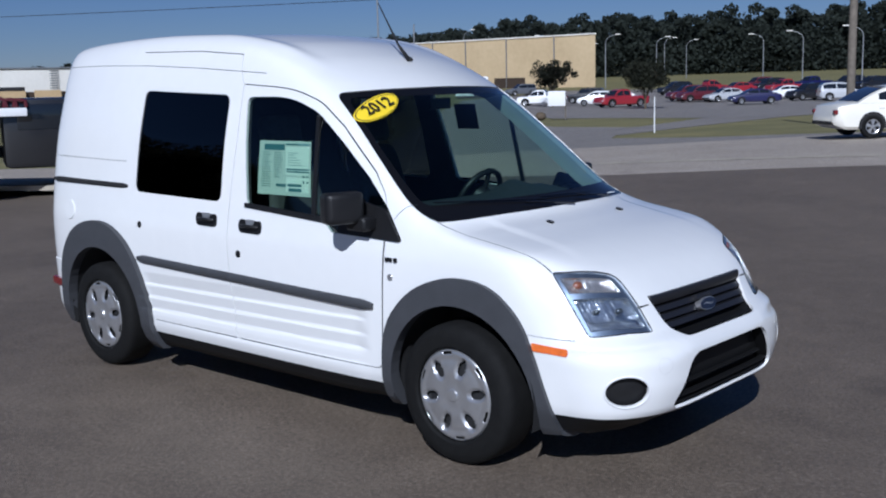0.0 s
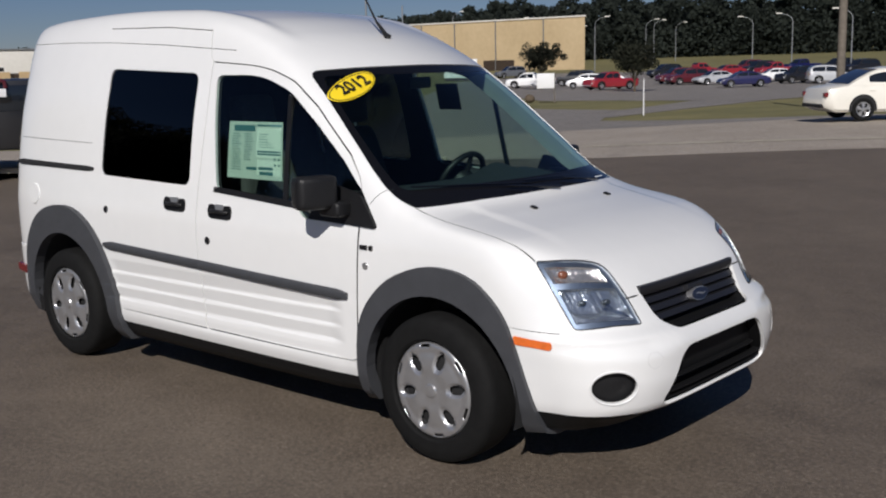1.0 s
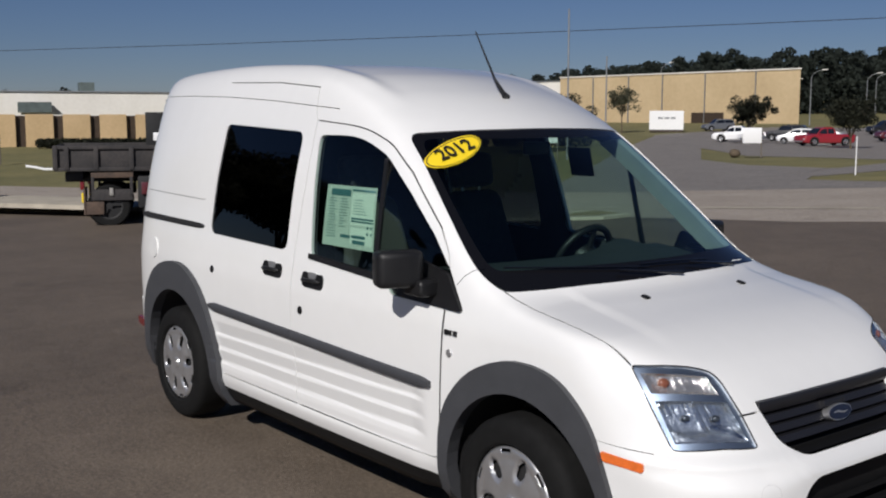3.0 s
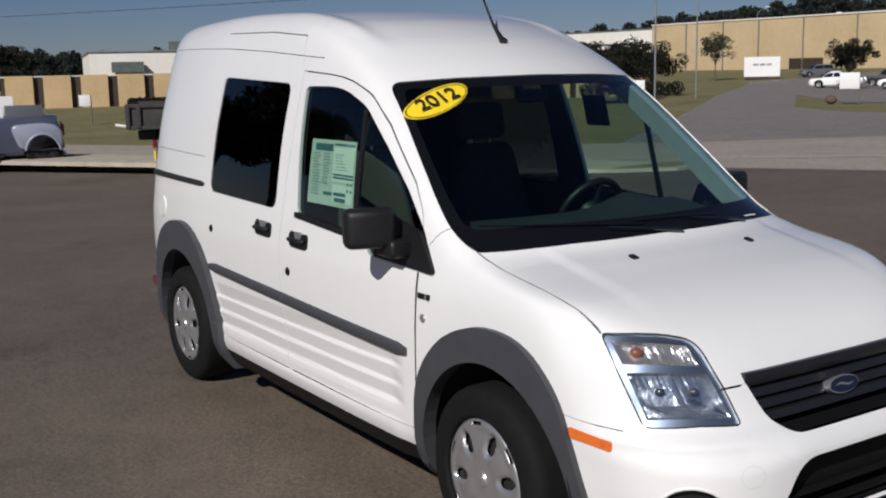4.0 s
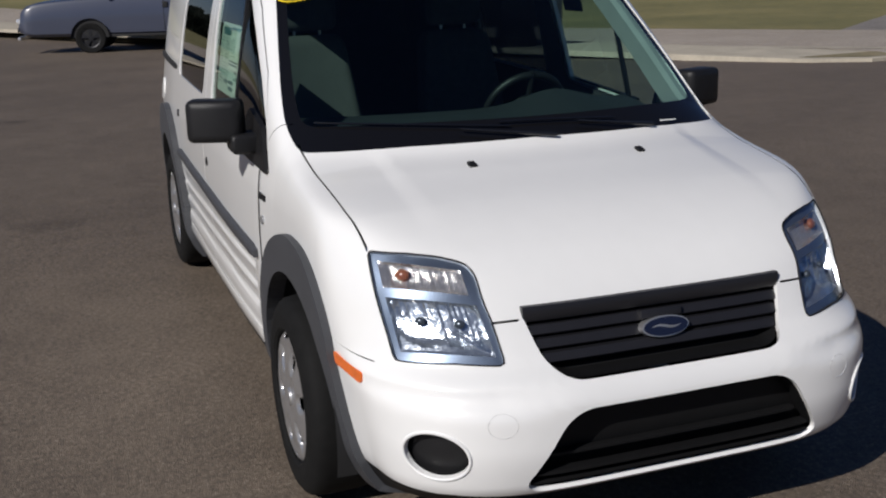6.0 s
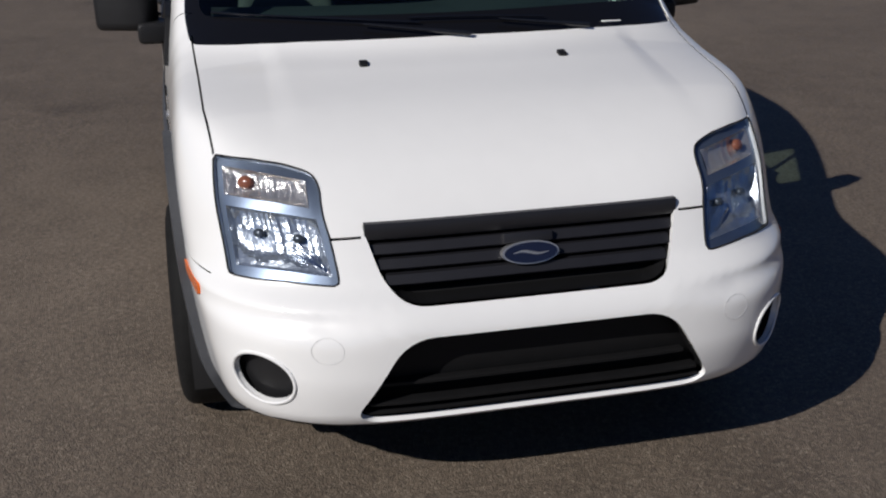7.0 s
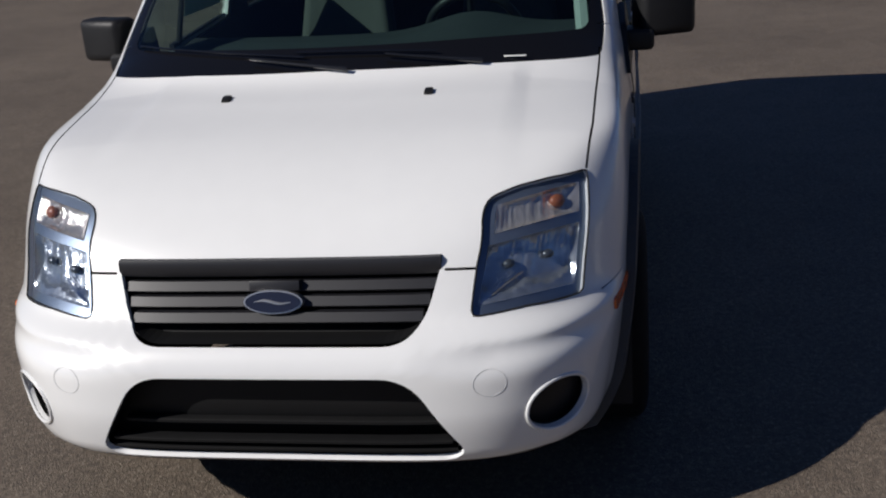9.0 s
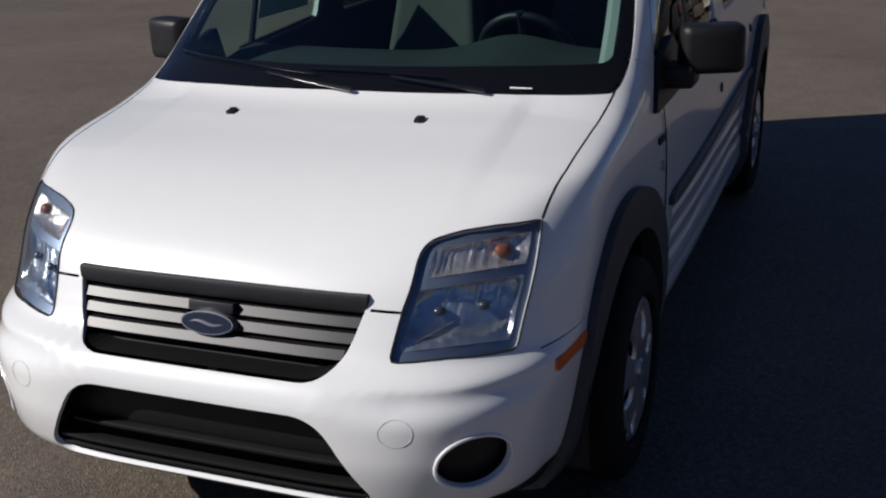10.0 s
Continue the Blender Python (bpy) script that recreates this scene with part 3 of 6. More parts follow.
for x in (FRONT_AXLE, REAR_AXLE):
    wheel(pose(x, -0.785, 0.324), x > 0)
    wheel(pose(x, 0.785, 0.324, 0, 0, 180), x > 0)
for x in (FRONT_AXLE, REAR_AXLE):
    for s in (-1, 1):
        bm = bmesh.new()
        arc = [math.pi * k / 24 for k in range(-2, 27)]
        rows = [[bm.verts.new((x + r * math.cos(t), s * h, 0.33 + r * math.sin(t))) for t in arc] for r, h in [(0.42, 0.855), (0.425, 0.60), (0.42, 0.50)]]
        for a, b in zip(rows, rows[1:]):
            for k in range(len(arc) - 1):
                bm.faces.new((a[k], a[k + 1], b[k + 1], b[k]))
        bm.faces.new(rows[-1])
        part("wheel_housing", bm, gap_black, van, "black wheel housing")

# grille
grille_faces = faces_of("grille")
tray = lift("grille", grille_faces, intake_black, van, offset=-0.09, along=(1, 0, 0), walls=-0.072, label="dark grey slatted radiator grille")


def nose_x(y, z):
    lo, hi = 1.5, 2.6
    for _ in range(30):
        m = (lo + hi) / 2
        if float(van_field(np.array(m), np.array(y), np.array(z))) < 0:
            lo = m
        else:
            hi = m
    return lo


def nose_bar(name, z, half, height, depth, back, mat, parent, label="", droop=0.0, lean=0.0):
    """A bar across the nose that follows its curve."""
    bm = bmesh.new()
    cols = []
    for y in np.linspace(-half, half, 25):
        x = nose_x(y, z) - back
        prof = [(0, -height / 2), (0.004, -height * 0.3), (0.004 + lean, height * 0.3), (lean, height / 2), (-depth, height / 2), (-depth, -height / 2)]
        cols.append([bm.verts.new((x + a, y, z + b - droop * y * y)) for a, b in prof])
    for a, b in zip(cols, cols[1:]):
        for k in range(6):
            bm.faces.new((a[k], a[(k + 1) % 6], b[(k + 1) % 6], b[k]))
    bm.faces.new(cols[0])
    bm.faces.new(cols[-1][::-1])
    return part(name, bm, mat, parent, label)


grille_grey = material("grille_grey", (0.013, 0.013, 0.016), 0.42, vary=0.1, scale=30)
nose_bar("top_bar", 0.759, 0.409, 0.042, 0.04, -0.002, grille_grey, tray)
for z, half in ((0.714, 0.396), (0.681, 0.382), (0.648, 0.366)):
    nose_bar("slat", z, half, 0.024, 0.03, 0.010, grille_grey, tray, lean=-0.012)
bm = bmesh.new()
oval = [(0.074 * math.cos(t), 0.029 * math.sin(t)) for t in np.linspace(0, 2 * math.pi, 40, endpoint=False)]
bx = nose_x(0, 0.690)
stand = Matrix(((0, 0, 1, bx + 0.012), (1, 0, 0, 0), (0, 1, 0, 0.690), (0, 0, 0, 1))) @ pose(0, 0, 0, -16, 0, 0)
slab(bm, oval, 0.03, stand)
bmesh.ops.bevel(bm, geom=[e for e in bm.edges if e.calc_face_angle(0) > 1], offset=0.003, segments=2, affect="EDGES")
badge = part("badge", bm, silver, tray, "oval blue badge with chrome rim")
bm = bmesh.new()
slab(bm, [(u * 0.93, v * 0.88) for u, v in oval], 0.004, stand @ Matrix.Translation((0, 0, 0.003)))
part("badge_face", bm, badge_blue, tray)
bm = bmesh.new()
wave = [(-0.046 + 0.092 * k / 16, 0.004 * math.sin(k * 0.4)) for k in range(17)]
tube(bm, [stand @ Vector((u, v, 0.0025)) for u, v in wave], [0.001 + 0.0035 * math.sin(math.pi * k / 16) for k in range(17)], 6)
part("badge_stroke", bm, silver, tray)

# lower grille
low = lift("lower_grille", faces_of("lower_grille"), intake_black, van, offset=-0.075, along=(1, 0, 0), walls=-0.057, label="black lower air intake with horizontal bars")
for z, half in ((0.336, 0.44), (0.362, 0.43)):
    nose_bar("bar", z, half, 0.010, 0.03, 0.016, intake_black, low)
nose_bar("intake_shelf", 0.402, 0.40, 0.012, 0.02, 0.05, intake_black, low)

# headlights
for s, side_name in ((-1, "r"), (1, "l")):
    faces = faces_of("headlight_" + side_name)
    lamp = lift("headlight", faces, gap_black, van, offset=-0.060, along=(0.72, s * 0.55, 0.42), walls=-0.059, label="clear headlight with chrome reflectors")
    lift("lens", faces, lens_glass, lamp, offset=-0.001)
    face_way = Vector((0.76, s * 0.52, 0.40)).normalized()
    corners = [Vector((x, s * y, z)) for x, y, z in ((2.076, 0.735, 0.649), (2.228, 0.479, 0.647), (2.050, 0.515, 0.886), (1.895, 0.746, 0.907))]

    def lamp_spot(a, b, deep):
        """A spot in the lamp: a from the outer to the inner edge, b from foot to top, deep behind the lens."""
        p = corners[0].lerp(corners[1], a).lerp(corners[3].lerp(corners[2], a), b)
        lo, hi = -0.09, 0.09
        for _ in range(16):
            m = (lo + hi) / 2
            lo, hi = (m, hi) if float(van_field(*(np.array(v) for v in p + face_way * m))) < 0 else (lo, m)
        return p + face_way * (lo - deep)

    bowls = ((0.07, 0.94, 0.07, 0.565, True), (0.07, 0.90, 0.655, 0.905, False))
    # bezel round the two reflectors
    bm = bmesh.new()
    us, vs = (-0.02, 0.07, 0.30, 0.60, 0.90, 0.94, 1.02), (-0.02, 0.07, 0.30, 0.565, 0.655, 0.905, 1.03)
    net = [[bm.verts.new(lamp_spot(u, v, 0.012)) for v in vs] for u in us]
    for p in range(len(us) - 1):
        for q in range(len(vs) - 1):
            mu, mv = (us[p] + us[p + 1]) / 2, (vs[q] + vs[q + 1]) / 2
            if not any(a0 < mu < a1 and b0 < mv < b1 for a0, a1, b0, b1, _ in bowls):
                bm.faces.new((net[p][q], net[p + 1][q], net[p + 1][q + 1], net[p][q + 1]))
    part("bezel", bm, lamp_bezel, lamp, "satin silver lamp bezel")
    rng = random.Random(8)
    for a0, a1, b0, b1, main in bowls:
        bm = bmesh.new()
        nu, nv = (34, 20) if main else (30, 9)
        net = []
        column = [rng.uniform(-1, 1) for _ in range(nu + 1)]
        for p in range(nu + 1):
            col = []
            for q in range(nv + 1):
                u, v = p / nu, q / nv
                rim = min(u, 1 - u, v * 0.6, (1 - v) * 0.6)
                if main:
                    hollow = max(max(0.0, 1 - ((u - cu) / 0.33) ** 2 - ((v - 0.60) / 0.46) ** 2) for cu in (0.31, 0.73))
                    deep = 0.013 + 0.030 * math.sqrt(hollow) + 0.012 * min(1.0, v / 0.3) * (1 - hollow)
                    flute = 0.0020 if v > 0.30 and (v > 0.66 or abs(u - 0.52) < 0.08 or u > 0.82) else 0.0003
                else:
                    deep = 0.013 + 0.020 * math.sqrt(max(0.0, 1 - (2 * v - 1) ** 2)) * min(1.0, 6 * u, 6 * (1 - u))
                    flute = 0.0024
                deep += (0.8 * column[p] + 0.3 * rng.uniform(-1, 1)) * flute * min(1.0, rim / 0.05)
                if rim < 1e-6:
                    deep = 0.0115
                col.append(bm.verts.new(lamp_spot(a0 + (a1 - a0) * u, b0 + (b1 - b0) * v, deep)))
            net.append(col)
        for p in range(nu):
            for q in range(nv):
                bm.faces.new((net[p][q], net[p + 1][q], net[p + 1][q + 1], net[p][q + 1]))
        part("reflector", bm, lamp_chrome if main else amber_chrome, lamp, "faceted chrome reflector", angle=7)

        def bowl_spot(u, v, deep):
            return lamp_spot(a0 + (a1 - a0) * u, b0 + (b1 - b0) * v, deep)

        turn = face_way.to_track_quat("Z", "Y").to_matrix().to_4x4()
        if main:
            for u in (0.31, 0.73):
                bm = bmesh.new()
                bmesh.ops.create_uvsphere(bm, u_segments=16, v_segments=10, radius=0.013, matrix=Matrix.Translation(bowl_spot(u, 0.60, 0.032)) @ turn @ Matrix.Diagonal((1.2, 0.9, 0.8, 1)))
                part("bulb_shield", bm, lamp_shield, lamp)
            for k in range(4):
                bm = bmesh.new()
                tube(bm, [bowl_spot(0.975 - 0.03 * k, 0.05 + 0.03 * k, 0.014), bowl_spot(0.86 - 0.05 * k, 0.36 - 0.02 * k, 0.026), bowl_spot(0.72 - 0.05 * k, 0.50 - 0.03 * k, 0.034)], 0.0022, 5)
                part("lamp_rib", bm, chrome, lamp)
        else:
            bm = bmesh.new()
            bmesh.ops.create_uvsphere(bm, u_segments=16, v_segments=10, radius=0.017, matrix=Matrix.Translation(bowl_spot(0.27, 0.55, 0.024)) @ turn @ Matrix.Diagonal((1.25, 1, 0.7, 1)))
            part("bulb", bm, amber_bulb, lamp, "amber bulb")
    bm = bmesh.new()
    tube(bm, [p + Vector((0.001, 0, 0)) for p in rim_loop(faces)], 0.0024, 6, closed=True)
    part("lens_seal", bm, gap_black, lamp, "thin black seal round the lens")
    fog = lift("fog_lamp", faces_of("fog_" + side_name), black_plastic, van, offset=-0.035, along=(0.85, s * 0.5, 0), walls=-0.033, label="round dark fog lamp recess")
    ax = (CORNER_R, CORNER_L)[s > 0]
    bm = bmesh.new()
    ring = []
    for t in np.linspace(0, 2 * math.pi, 40, endpoint=False):
        u = 1.095 + 0.096 * math.cos(t)
        z = 0.426 + 0.069 * math.sin(t)
        d = Vector((0.7071, s * 0.7071, 0))
        lo, hi = 0.5, 3.0
        for _ in range(30):
            m = (lo + hi) / 2
            p = ax[0] * u + d * m + Vector((0, 0, z))
            if float(van_field(*(np.array(v) for v in p))) < 0:
                lo = m
            else:
                hi = m
        ring.append(ax[0] * u + d * lo + Vector((0, 0, z)))
    tube(bm, ring, 0.005, 8, closed=True)
    part("fog_ring", bm, white_paint, fog)

# side mouldings, rails, marks
def flank_y(x, z):
    return float(flank(z) - plan(x)) - 0.0018


def flank_pad(name, outline, height, mat, parent, s, label="", bevel=0.003):
    """A pad of a given outline (length, height) that lies on the flank."""
    bm = bmesh.new()
    pts = list(outline)
    front, behind = [], []
    for x, z in pts:
        y = flank_y(x, z)
        front.append(bm.verts.new((x, s * (y + height), z)))
        behind.append(bm.verts.new((x, s * (y - 0.012), z)))
    bm.faces.new(front)
    n = len(pts)
    for k in range(n):
        bm.faces.new((front[k], behind[k], behind[(k + 1) % n], front[(k + 1) % n]))
    if bevel:
        bmesh.ops.bevel(bm, geom=[e for e in bm.edges if all(v in front for v in e.verts)], offset=bevel, segments=2, affect="EDGES")
    return part(name, bm, mat, parent, label)


def flank_band(name, x0, x1, low0, high0, low1, high1, height, mat, parent, s, label="", ends=(True, True)):
    """A long strip on the flank, from x0 to x1, that follows its curve."""
    bm = bmesh.new()
    rows = []
    n = max(2, int(abs(x1 - x0) / 0.06))
    for k in range(n + 1):
        t = k / n
        x, lo, hi = x0 + (x1 - x0) * t, low0 + (low1 - low0) * t, high0 + (high1 - high0) * t
        inset = 0.22 * (hi - lo) if (k == 0 and ends[0]) or (k == n and ends[1]) else 0.0
        lo, hi = lo + inset, hi - inset
        rows.append([bm.verts.new((x, s * (flank_y(x, z) + h), z)) for z, h in ((lo, -0.012), (lo, height * 0.6), (lo + (hi - lo) * 0.15, height), (hi - (hi - lo) * 0.15, height), (hi, height * 0.6), (hi, -0.012))])
    for a, b in zip(rows, rows[1:]):
        for k in range(5):
            bm.faces.new((a[k], a[k + 1], b[k + 1], b[k]))
    bm.faces.new(rows[0])
    bm.faces.new(rows[-1])
    return part(name, bm, mat, parent, label, angle=50)


def disc(x, z, r, n=20):
    return [(x + r * math.cos(t), z + r * math.sin(t)) for t in np.linspace(0, 2 * math.pi, n, endpoint=False)]


for s, side_name in ((-1, "r"), (1, "l")):
    door, slider = doors[side_name], doors["slide_" + side_name]
    flank_band("moulding", 0.945, -0.136, 0.645, 0.692, 0.677, 0.724, 0.018, grey_plastic, door, s, "dark grey side moulding", (True, False))
    flank_band("moulding", -0.140, -1.012, 0.677, 0.724, 0.700, 0.746, 0.018, grey_plastic, slider, s, "dark grey side moulding", (False, True))
    flank_band("door_rail", -2.05, -1.13, 1.134, 1.166, 1.128, 1.158, 0.004, gap_black, van, s, "black sliding door rail")
    flank_pad("lock", disc(-0.985, 0.925, 0.020), 0.005, black_plastic, slider, s)
    flank_pad("lock", disc(-0.055, 0.832, 0.020), 0.005, black_plastic, door, s)
    flank_pad("fuel_flap" if s < 0 else "side_cap", disc(-1.81, 0.962, 0.062, 32), 0.003, white_paint, van, s)
    flank_pad("plug", disc(1.060, 0.818, 0.016), 0.004, silver, van, s)
    for k, w in enumerate((0.020, 0.014, 0.020)):
        x = 1.032 + 0.026 * k
        flank_pad("badge_bar", [(x, 0.911), (x + w, 0.911), (x + w, 0.891), (x, 0.891)], 0.003, black_plastic, van, s, bevel=0)
    for x, z, owner in ((-0.335, 0.998, slider), (0.045, 0.985, door)):
        pan = rounded([(x - 0.095, z + 0.040), (x - 0.02, z + 0.030), (x + 0.02, z + 0.030), (x + 0.095, z + 0.036), (x + 0.095, z - 0.038), (x - 0.095, z - 0.034)], [0.03, 0, 0, 0.03, 0.03, 0.03])
        flank_pad("handle_recess", pan, 0.003, black_plastic, owner, s, "black recessed door handle")
        bm = bmesh.new()
        y = flank_y(x, z)
        tube(bm, [(x - 0.075, s * (y + 0.008), z), (x - 0.05, s * (y + 0.024), z + 0.004), (x, s * (y + 0.028), z + 0.006), (x + 0.05, s * (y + 0.024), z + 0.004), (x + 0.075, s * (y + 0.008), z)], [0.008, 0.010, 0.009, 0.010, 0.008], 10)
        part("handle", bm, black_plastic, owner)
        flank_pad("handle_cap", rounded([(x - 0.036, z + 0.038), (x + 0.040, z + 0.038), (x + 0.030, z + 0.006), (x - 0.024, z + 0.006)], 0.008), 0.007, silver, owner, s)
    rf = rounded([(1.856, 0.615), (2.022, 0.604), (2.022, 0.572), (1.864, 0.580)], 0.01)
    bm = bmesh.new()
    tops = []
    for x, z in rf:
        lo, hi = 0.5, 1.0
        for _ in range(25):
            m = (lo + hi) / 2
            if float(van_field(np.array(x), np.array(s * m), np.array(z))) < 0:
                lo = m
            else:
                hi = m
        tops.append((x, lo, z))
    front = [bm.verts.new((x, s * (y + 0.006), z)) for x, y, z in tops]
    behind = [bm.verts.new((x, s * (y - 0.01), z)) for x, y, z in tops]
    bm.faces.new(front)
    for k in range(len(tops)):
        bm.faces.new((front[k], behind[k], behind[(k + 1) % len(tops)], front[(k + 1) % len(tops)]))
    part("side_marker", bm, amber, van, "orange side marker lamp")
    flank_pad("rear_marker", rounded([(-2.12, 0.50), (-1.985, 0.488), (-1.985, 0.440), (-2.12, 0.452)], 0.01), 0.008, red_lens, van, s, "red rear side marker")
    # black pillar between window and quarter light
    flank_pad("window_post", [(0.478, 1.565), (0.500, 1.555), (0.545, 1.058), (0.515, 1.060)], 0.0005, black_plastic, door, s, bevel=0)
    flank_pad("belt_trim", [(-0.006, 1.108), (0.60, 1.072), (0.60, 1.045), (-0.006, 1.084)], 0.008, black_plastic, door, s, "black window belt trim")
    flank_pad("mirror_base", rounded([(0.80, 1.175), (1.02, 1.130), (1.128, 0.988), (0.70, 1.004)], 0.02), 0.006, black_plastic, door, s)
    # mirror
    mirror = new("mirror")
    mirror.parent = van
    turn = pose(0, 0, 0, 0, 0, s * 20)
    bm = bmesh.new()
    box(bm, (0.090, 0.196, 0.148), (0, 0, 0), 0.030, None, 4)
    for v in bm.verts:
        v.co.x += 0.03 * (1 - (v.co.y / 0.11) ** 2) * (1 if v.co.x > 0 else 0)
    bmesh.ops.transform(bm, matrix=Matrix.Translation((0.858, s * 0.976, 1.143)) @ turn, verts=bm.verts)
    part("mirror_shell", bm, black_plastic, mirror, "matt black door mirror shell", angle=60)
    bm = bmesh.new()
    box(bm, (0.13, 0.13, 0.07), (0.905, s * 0.880, 1.066), 0.022, None, 3)
    part("mirror_arm", bm, black_plastic, mirror)
    bm = bmesh.new()
    box(bm, (0.006, 0.150, 0.115), (0, 0, 0), 0.002)
    bmesh.ops.transform(bm, matrix=Matrix.Translation((0.858, s * 0.976, 1.143)) @ turn @ Matrix.Translation((-0.046, 0, 0)), verts=bm.verts)
    part("mirror_glass", bm, mirror_glass, mirror)

    # dark joints along the hood and the door's front edge
    line = []
    for x, y in bend([(1.26, 0.776), (1.40, 0.771), (1.55, 0.766), (1.74, 0.762), (1.82, 0.756), (1.893, 0.748)], 5):
        lo, hi = 0.7, 1.3
        for _ in range(30):
            m = (lo + hi) / 2
            if float(van_field(np.array(x), np.array(s * y), np.array(m))) < 0:
                lo = m
            else:
                hi = m
        line.append((x, s * y, lo - 0.0008))
    bm = bmesh.new()
    tube(bm, line, 0.0012, 5)
    part("hood_seam", bm, gap_black, van, "dark joint beside the hood")
    bm = bmesh.new()
    tube(bm, [(x, s * (flank_y(x, z) + 0.0008), z) for x, z in bend([(1.022, 0.985), (1.016, 0.86), (1.004, 0.66), (0.988, 0.42)], 5)], 0.0020, 5)
    part("door_seam", bm, gap_black, van, "dark joint before the door")

# antenna, hood jets, wipers
bm = bmesh.new()
tube(bm, [(0.405, 0.0, 1.835), (0.38, 0, 1.857), (0.32, 0, 1.922)], [0.02, 0.012, 0.007], 10)
ant = part("antenna", bm, black_plastic, van, "short black roof aerial")
bm = bmesh.new()
tube(bm, [(0.32, 0, 1.922), (0.17, 0, 2.162)], [0.006, 0.003], 8)
part("mast", bm, black_plastic, ant)
for y in (-0.30, 0.30):
    bm = bmesh.new()
    z = float(crest(1.567 + 0.14 * (y / 0.75) ** 2)) - 0.006
    box(bm, (0.034, 0.026, 0.016), (1.567, y, z + 0.005), 0.006, pose(0, 0, 0, 0, 14, 0))
    part("washer_jet", bm, black_plastic, van, "small black washer jet")
# wipers on the glass
def glass_x(y, z):
    lo, hi = 0.3, 1.6
    for _ in range(30):
        m = (lo + hi) / 2
        if float(van_field(np.array(m), np.array(y), np.array(z))) < 0:
            lo = m
        else:
            hi = m
    return lo


def along_glass(a, b, steps, off, rise=0.0):
    """Points just off the windscreen from a to b, both (y, z)."""
    out = []
    for k in range(steps + 1):
        u = k / steps
        y, z = a[0] + (b[0] - a[0]) * u, a[1] + (b[1] - a[1]) * u + rise * math.sin(math.pi * u)
        out.append((glass_x(y, z) + off, y, z + off * 0.4))
    return out


for pivot, elbow, heel, tip in (((0.045, 1.098), (-0.270, 1.130), (-0.10, 1.132), (-0.710, 1.158)), ((0.440, 1.098), (0.150, 1.130), (0.300, 1.130), (-0.130, 1.144))):
    wiper = new("wiper")
    wiper.parent = van
    bm = bmesh.new()
    tube(bm, along_glass(heel, tip, 10, 0.008, 0.004), 0.0036, 6)
    part("blade", bm, border_black, wiper, "black wiper blade")
    bm = bmesh.new()
    tube(bm, along_glass(pivot, elbow, 6, 0.016), [0.008, 0.007, 0.006, 0.005, 0.0045, 0.004, 0.004], 6)
    part("arm", bm, wiper_black, wiper, "satin black wiper arm")
# glint of the wiper pivot, put in as a small pale plate under the windscreen's foot
bm = bmesh.new()
box(bm, (0.005, 0.066, 0.0015), (glass_x(0.53, 1.104) + 0.004, 0.53, 1.106), 0.001, pose(0, 0, 0, 0, 34, 0))
part("pivot_glint", bm, white_print, windscreen, "wiper pivot's glint as a small pale strip at the windscreen's foot")
# stickers
def screen_patch(name, outline, mat, parent, off, label="", m=None):
    """A flat decal that follows the windscreen; outline as (across, height)."""
    bm = bmesh.new()
    ring = [bm.verts.new((glass_x(y, z) + off, y, z)) for y, z in outline]
    bm.faces.new(ring)
    return part(name, bm, mat, parent, label, smooth=False)


yc, zc = -0.545, 1.597


def oval_spot(a, r0, r1):
    """A spot on the slanting oval; r0 and r1 are shares of its half axes."""
    u, v = r0 * math.cos(a), r1 * math.sin(a)
    return (yc + u * 0.152 + v * 0.032, zc + u * 0.044 + v * 0.051)


for name, mat, off, r0, r1 in (("sticker", yellow_vinyl, 0.004, 1.0, 1.0), ("sticker_line", black_print, 0.0055, 0.955, 0.92), ("sticker_field", yellow_vinyl, 0.007, 0.92, 0.86)):
    ob = screen_patch(name, [oval_spot(t, r0, r1) for t in np.linspace(0, 2 * math.pi, 48, endpoint=False)], mat, windscreen, off, "yellow oval year sticker")
text = bpy.data.curves.new("year", "FONT")
text.body, text.size, text.align_x, text.align_y, text.extrude, text.offset = "2012", 0.098, "CENTER", "CENTER", 0.0006, 0.0012
text.space_character = 1.0
across = Vector((glass_x(*oval_spot(0, 0.8, 0)), *oval_spot(0, 0.8, 0))) - Vector((glass_x(*oval_spot(math.pi, 0.8, 0)), *oval_spot(math.pi, 0.8, 0)))
upward = Vector((glass_x(*oval_spot(math.pi / 2, 0, 0.8)), *oval_spot(math.pi / 2, 0, 0.8))) - Vector((glass_x(*oval_spot(-math.pi / 2, 0, 0.8)), *oval_spot(-math.pi / 2, 0, 0.8)))
e1 = across.normalized()
e3 = e1.cross(upward).normalized()
e2 = e3.cross(e1)
year = new("year_number", text)
text.materials.append(black_print)
year.parent = windscreen
year.matrix_basis = Matrix.Translation(Vector((glass_x(yc, zc), yc, zc)) + e3 * 0.0105) @ Matrix((e1, e2, e3)).transposed().to_4x4()

# price paper inside the passenger window
paper = new("window_paper")
paper.parent = doors["r"]
paper["label"] = "pale green printed price sheet behind the glass"
PAPER = [(0.055, 1.434), (0.455, 1.434), (0.490, 1.160), (0.075, 1.160)]


def paper_spot(u, v, off):
    a = Vector(PAPER[0]).lerp(Vector(PAPER[1]), u)
    b = Vector(PAPER[3]).lerp(Vector(PAPER[2]), u)
    p = a.lerp(b, v)
    return (p.x, -(flank_y(p.x, p.y) - 0.012 + off), p.y)


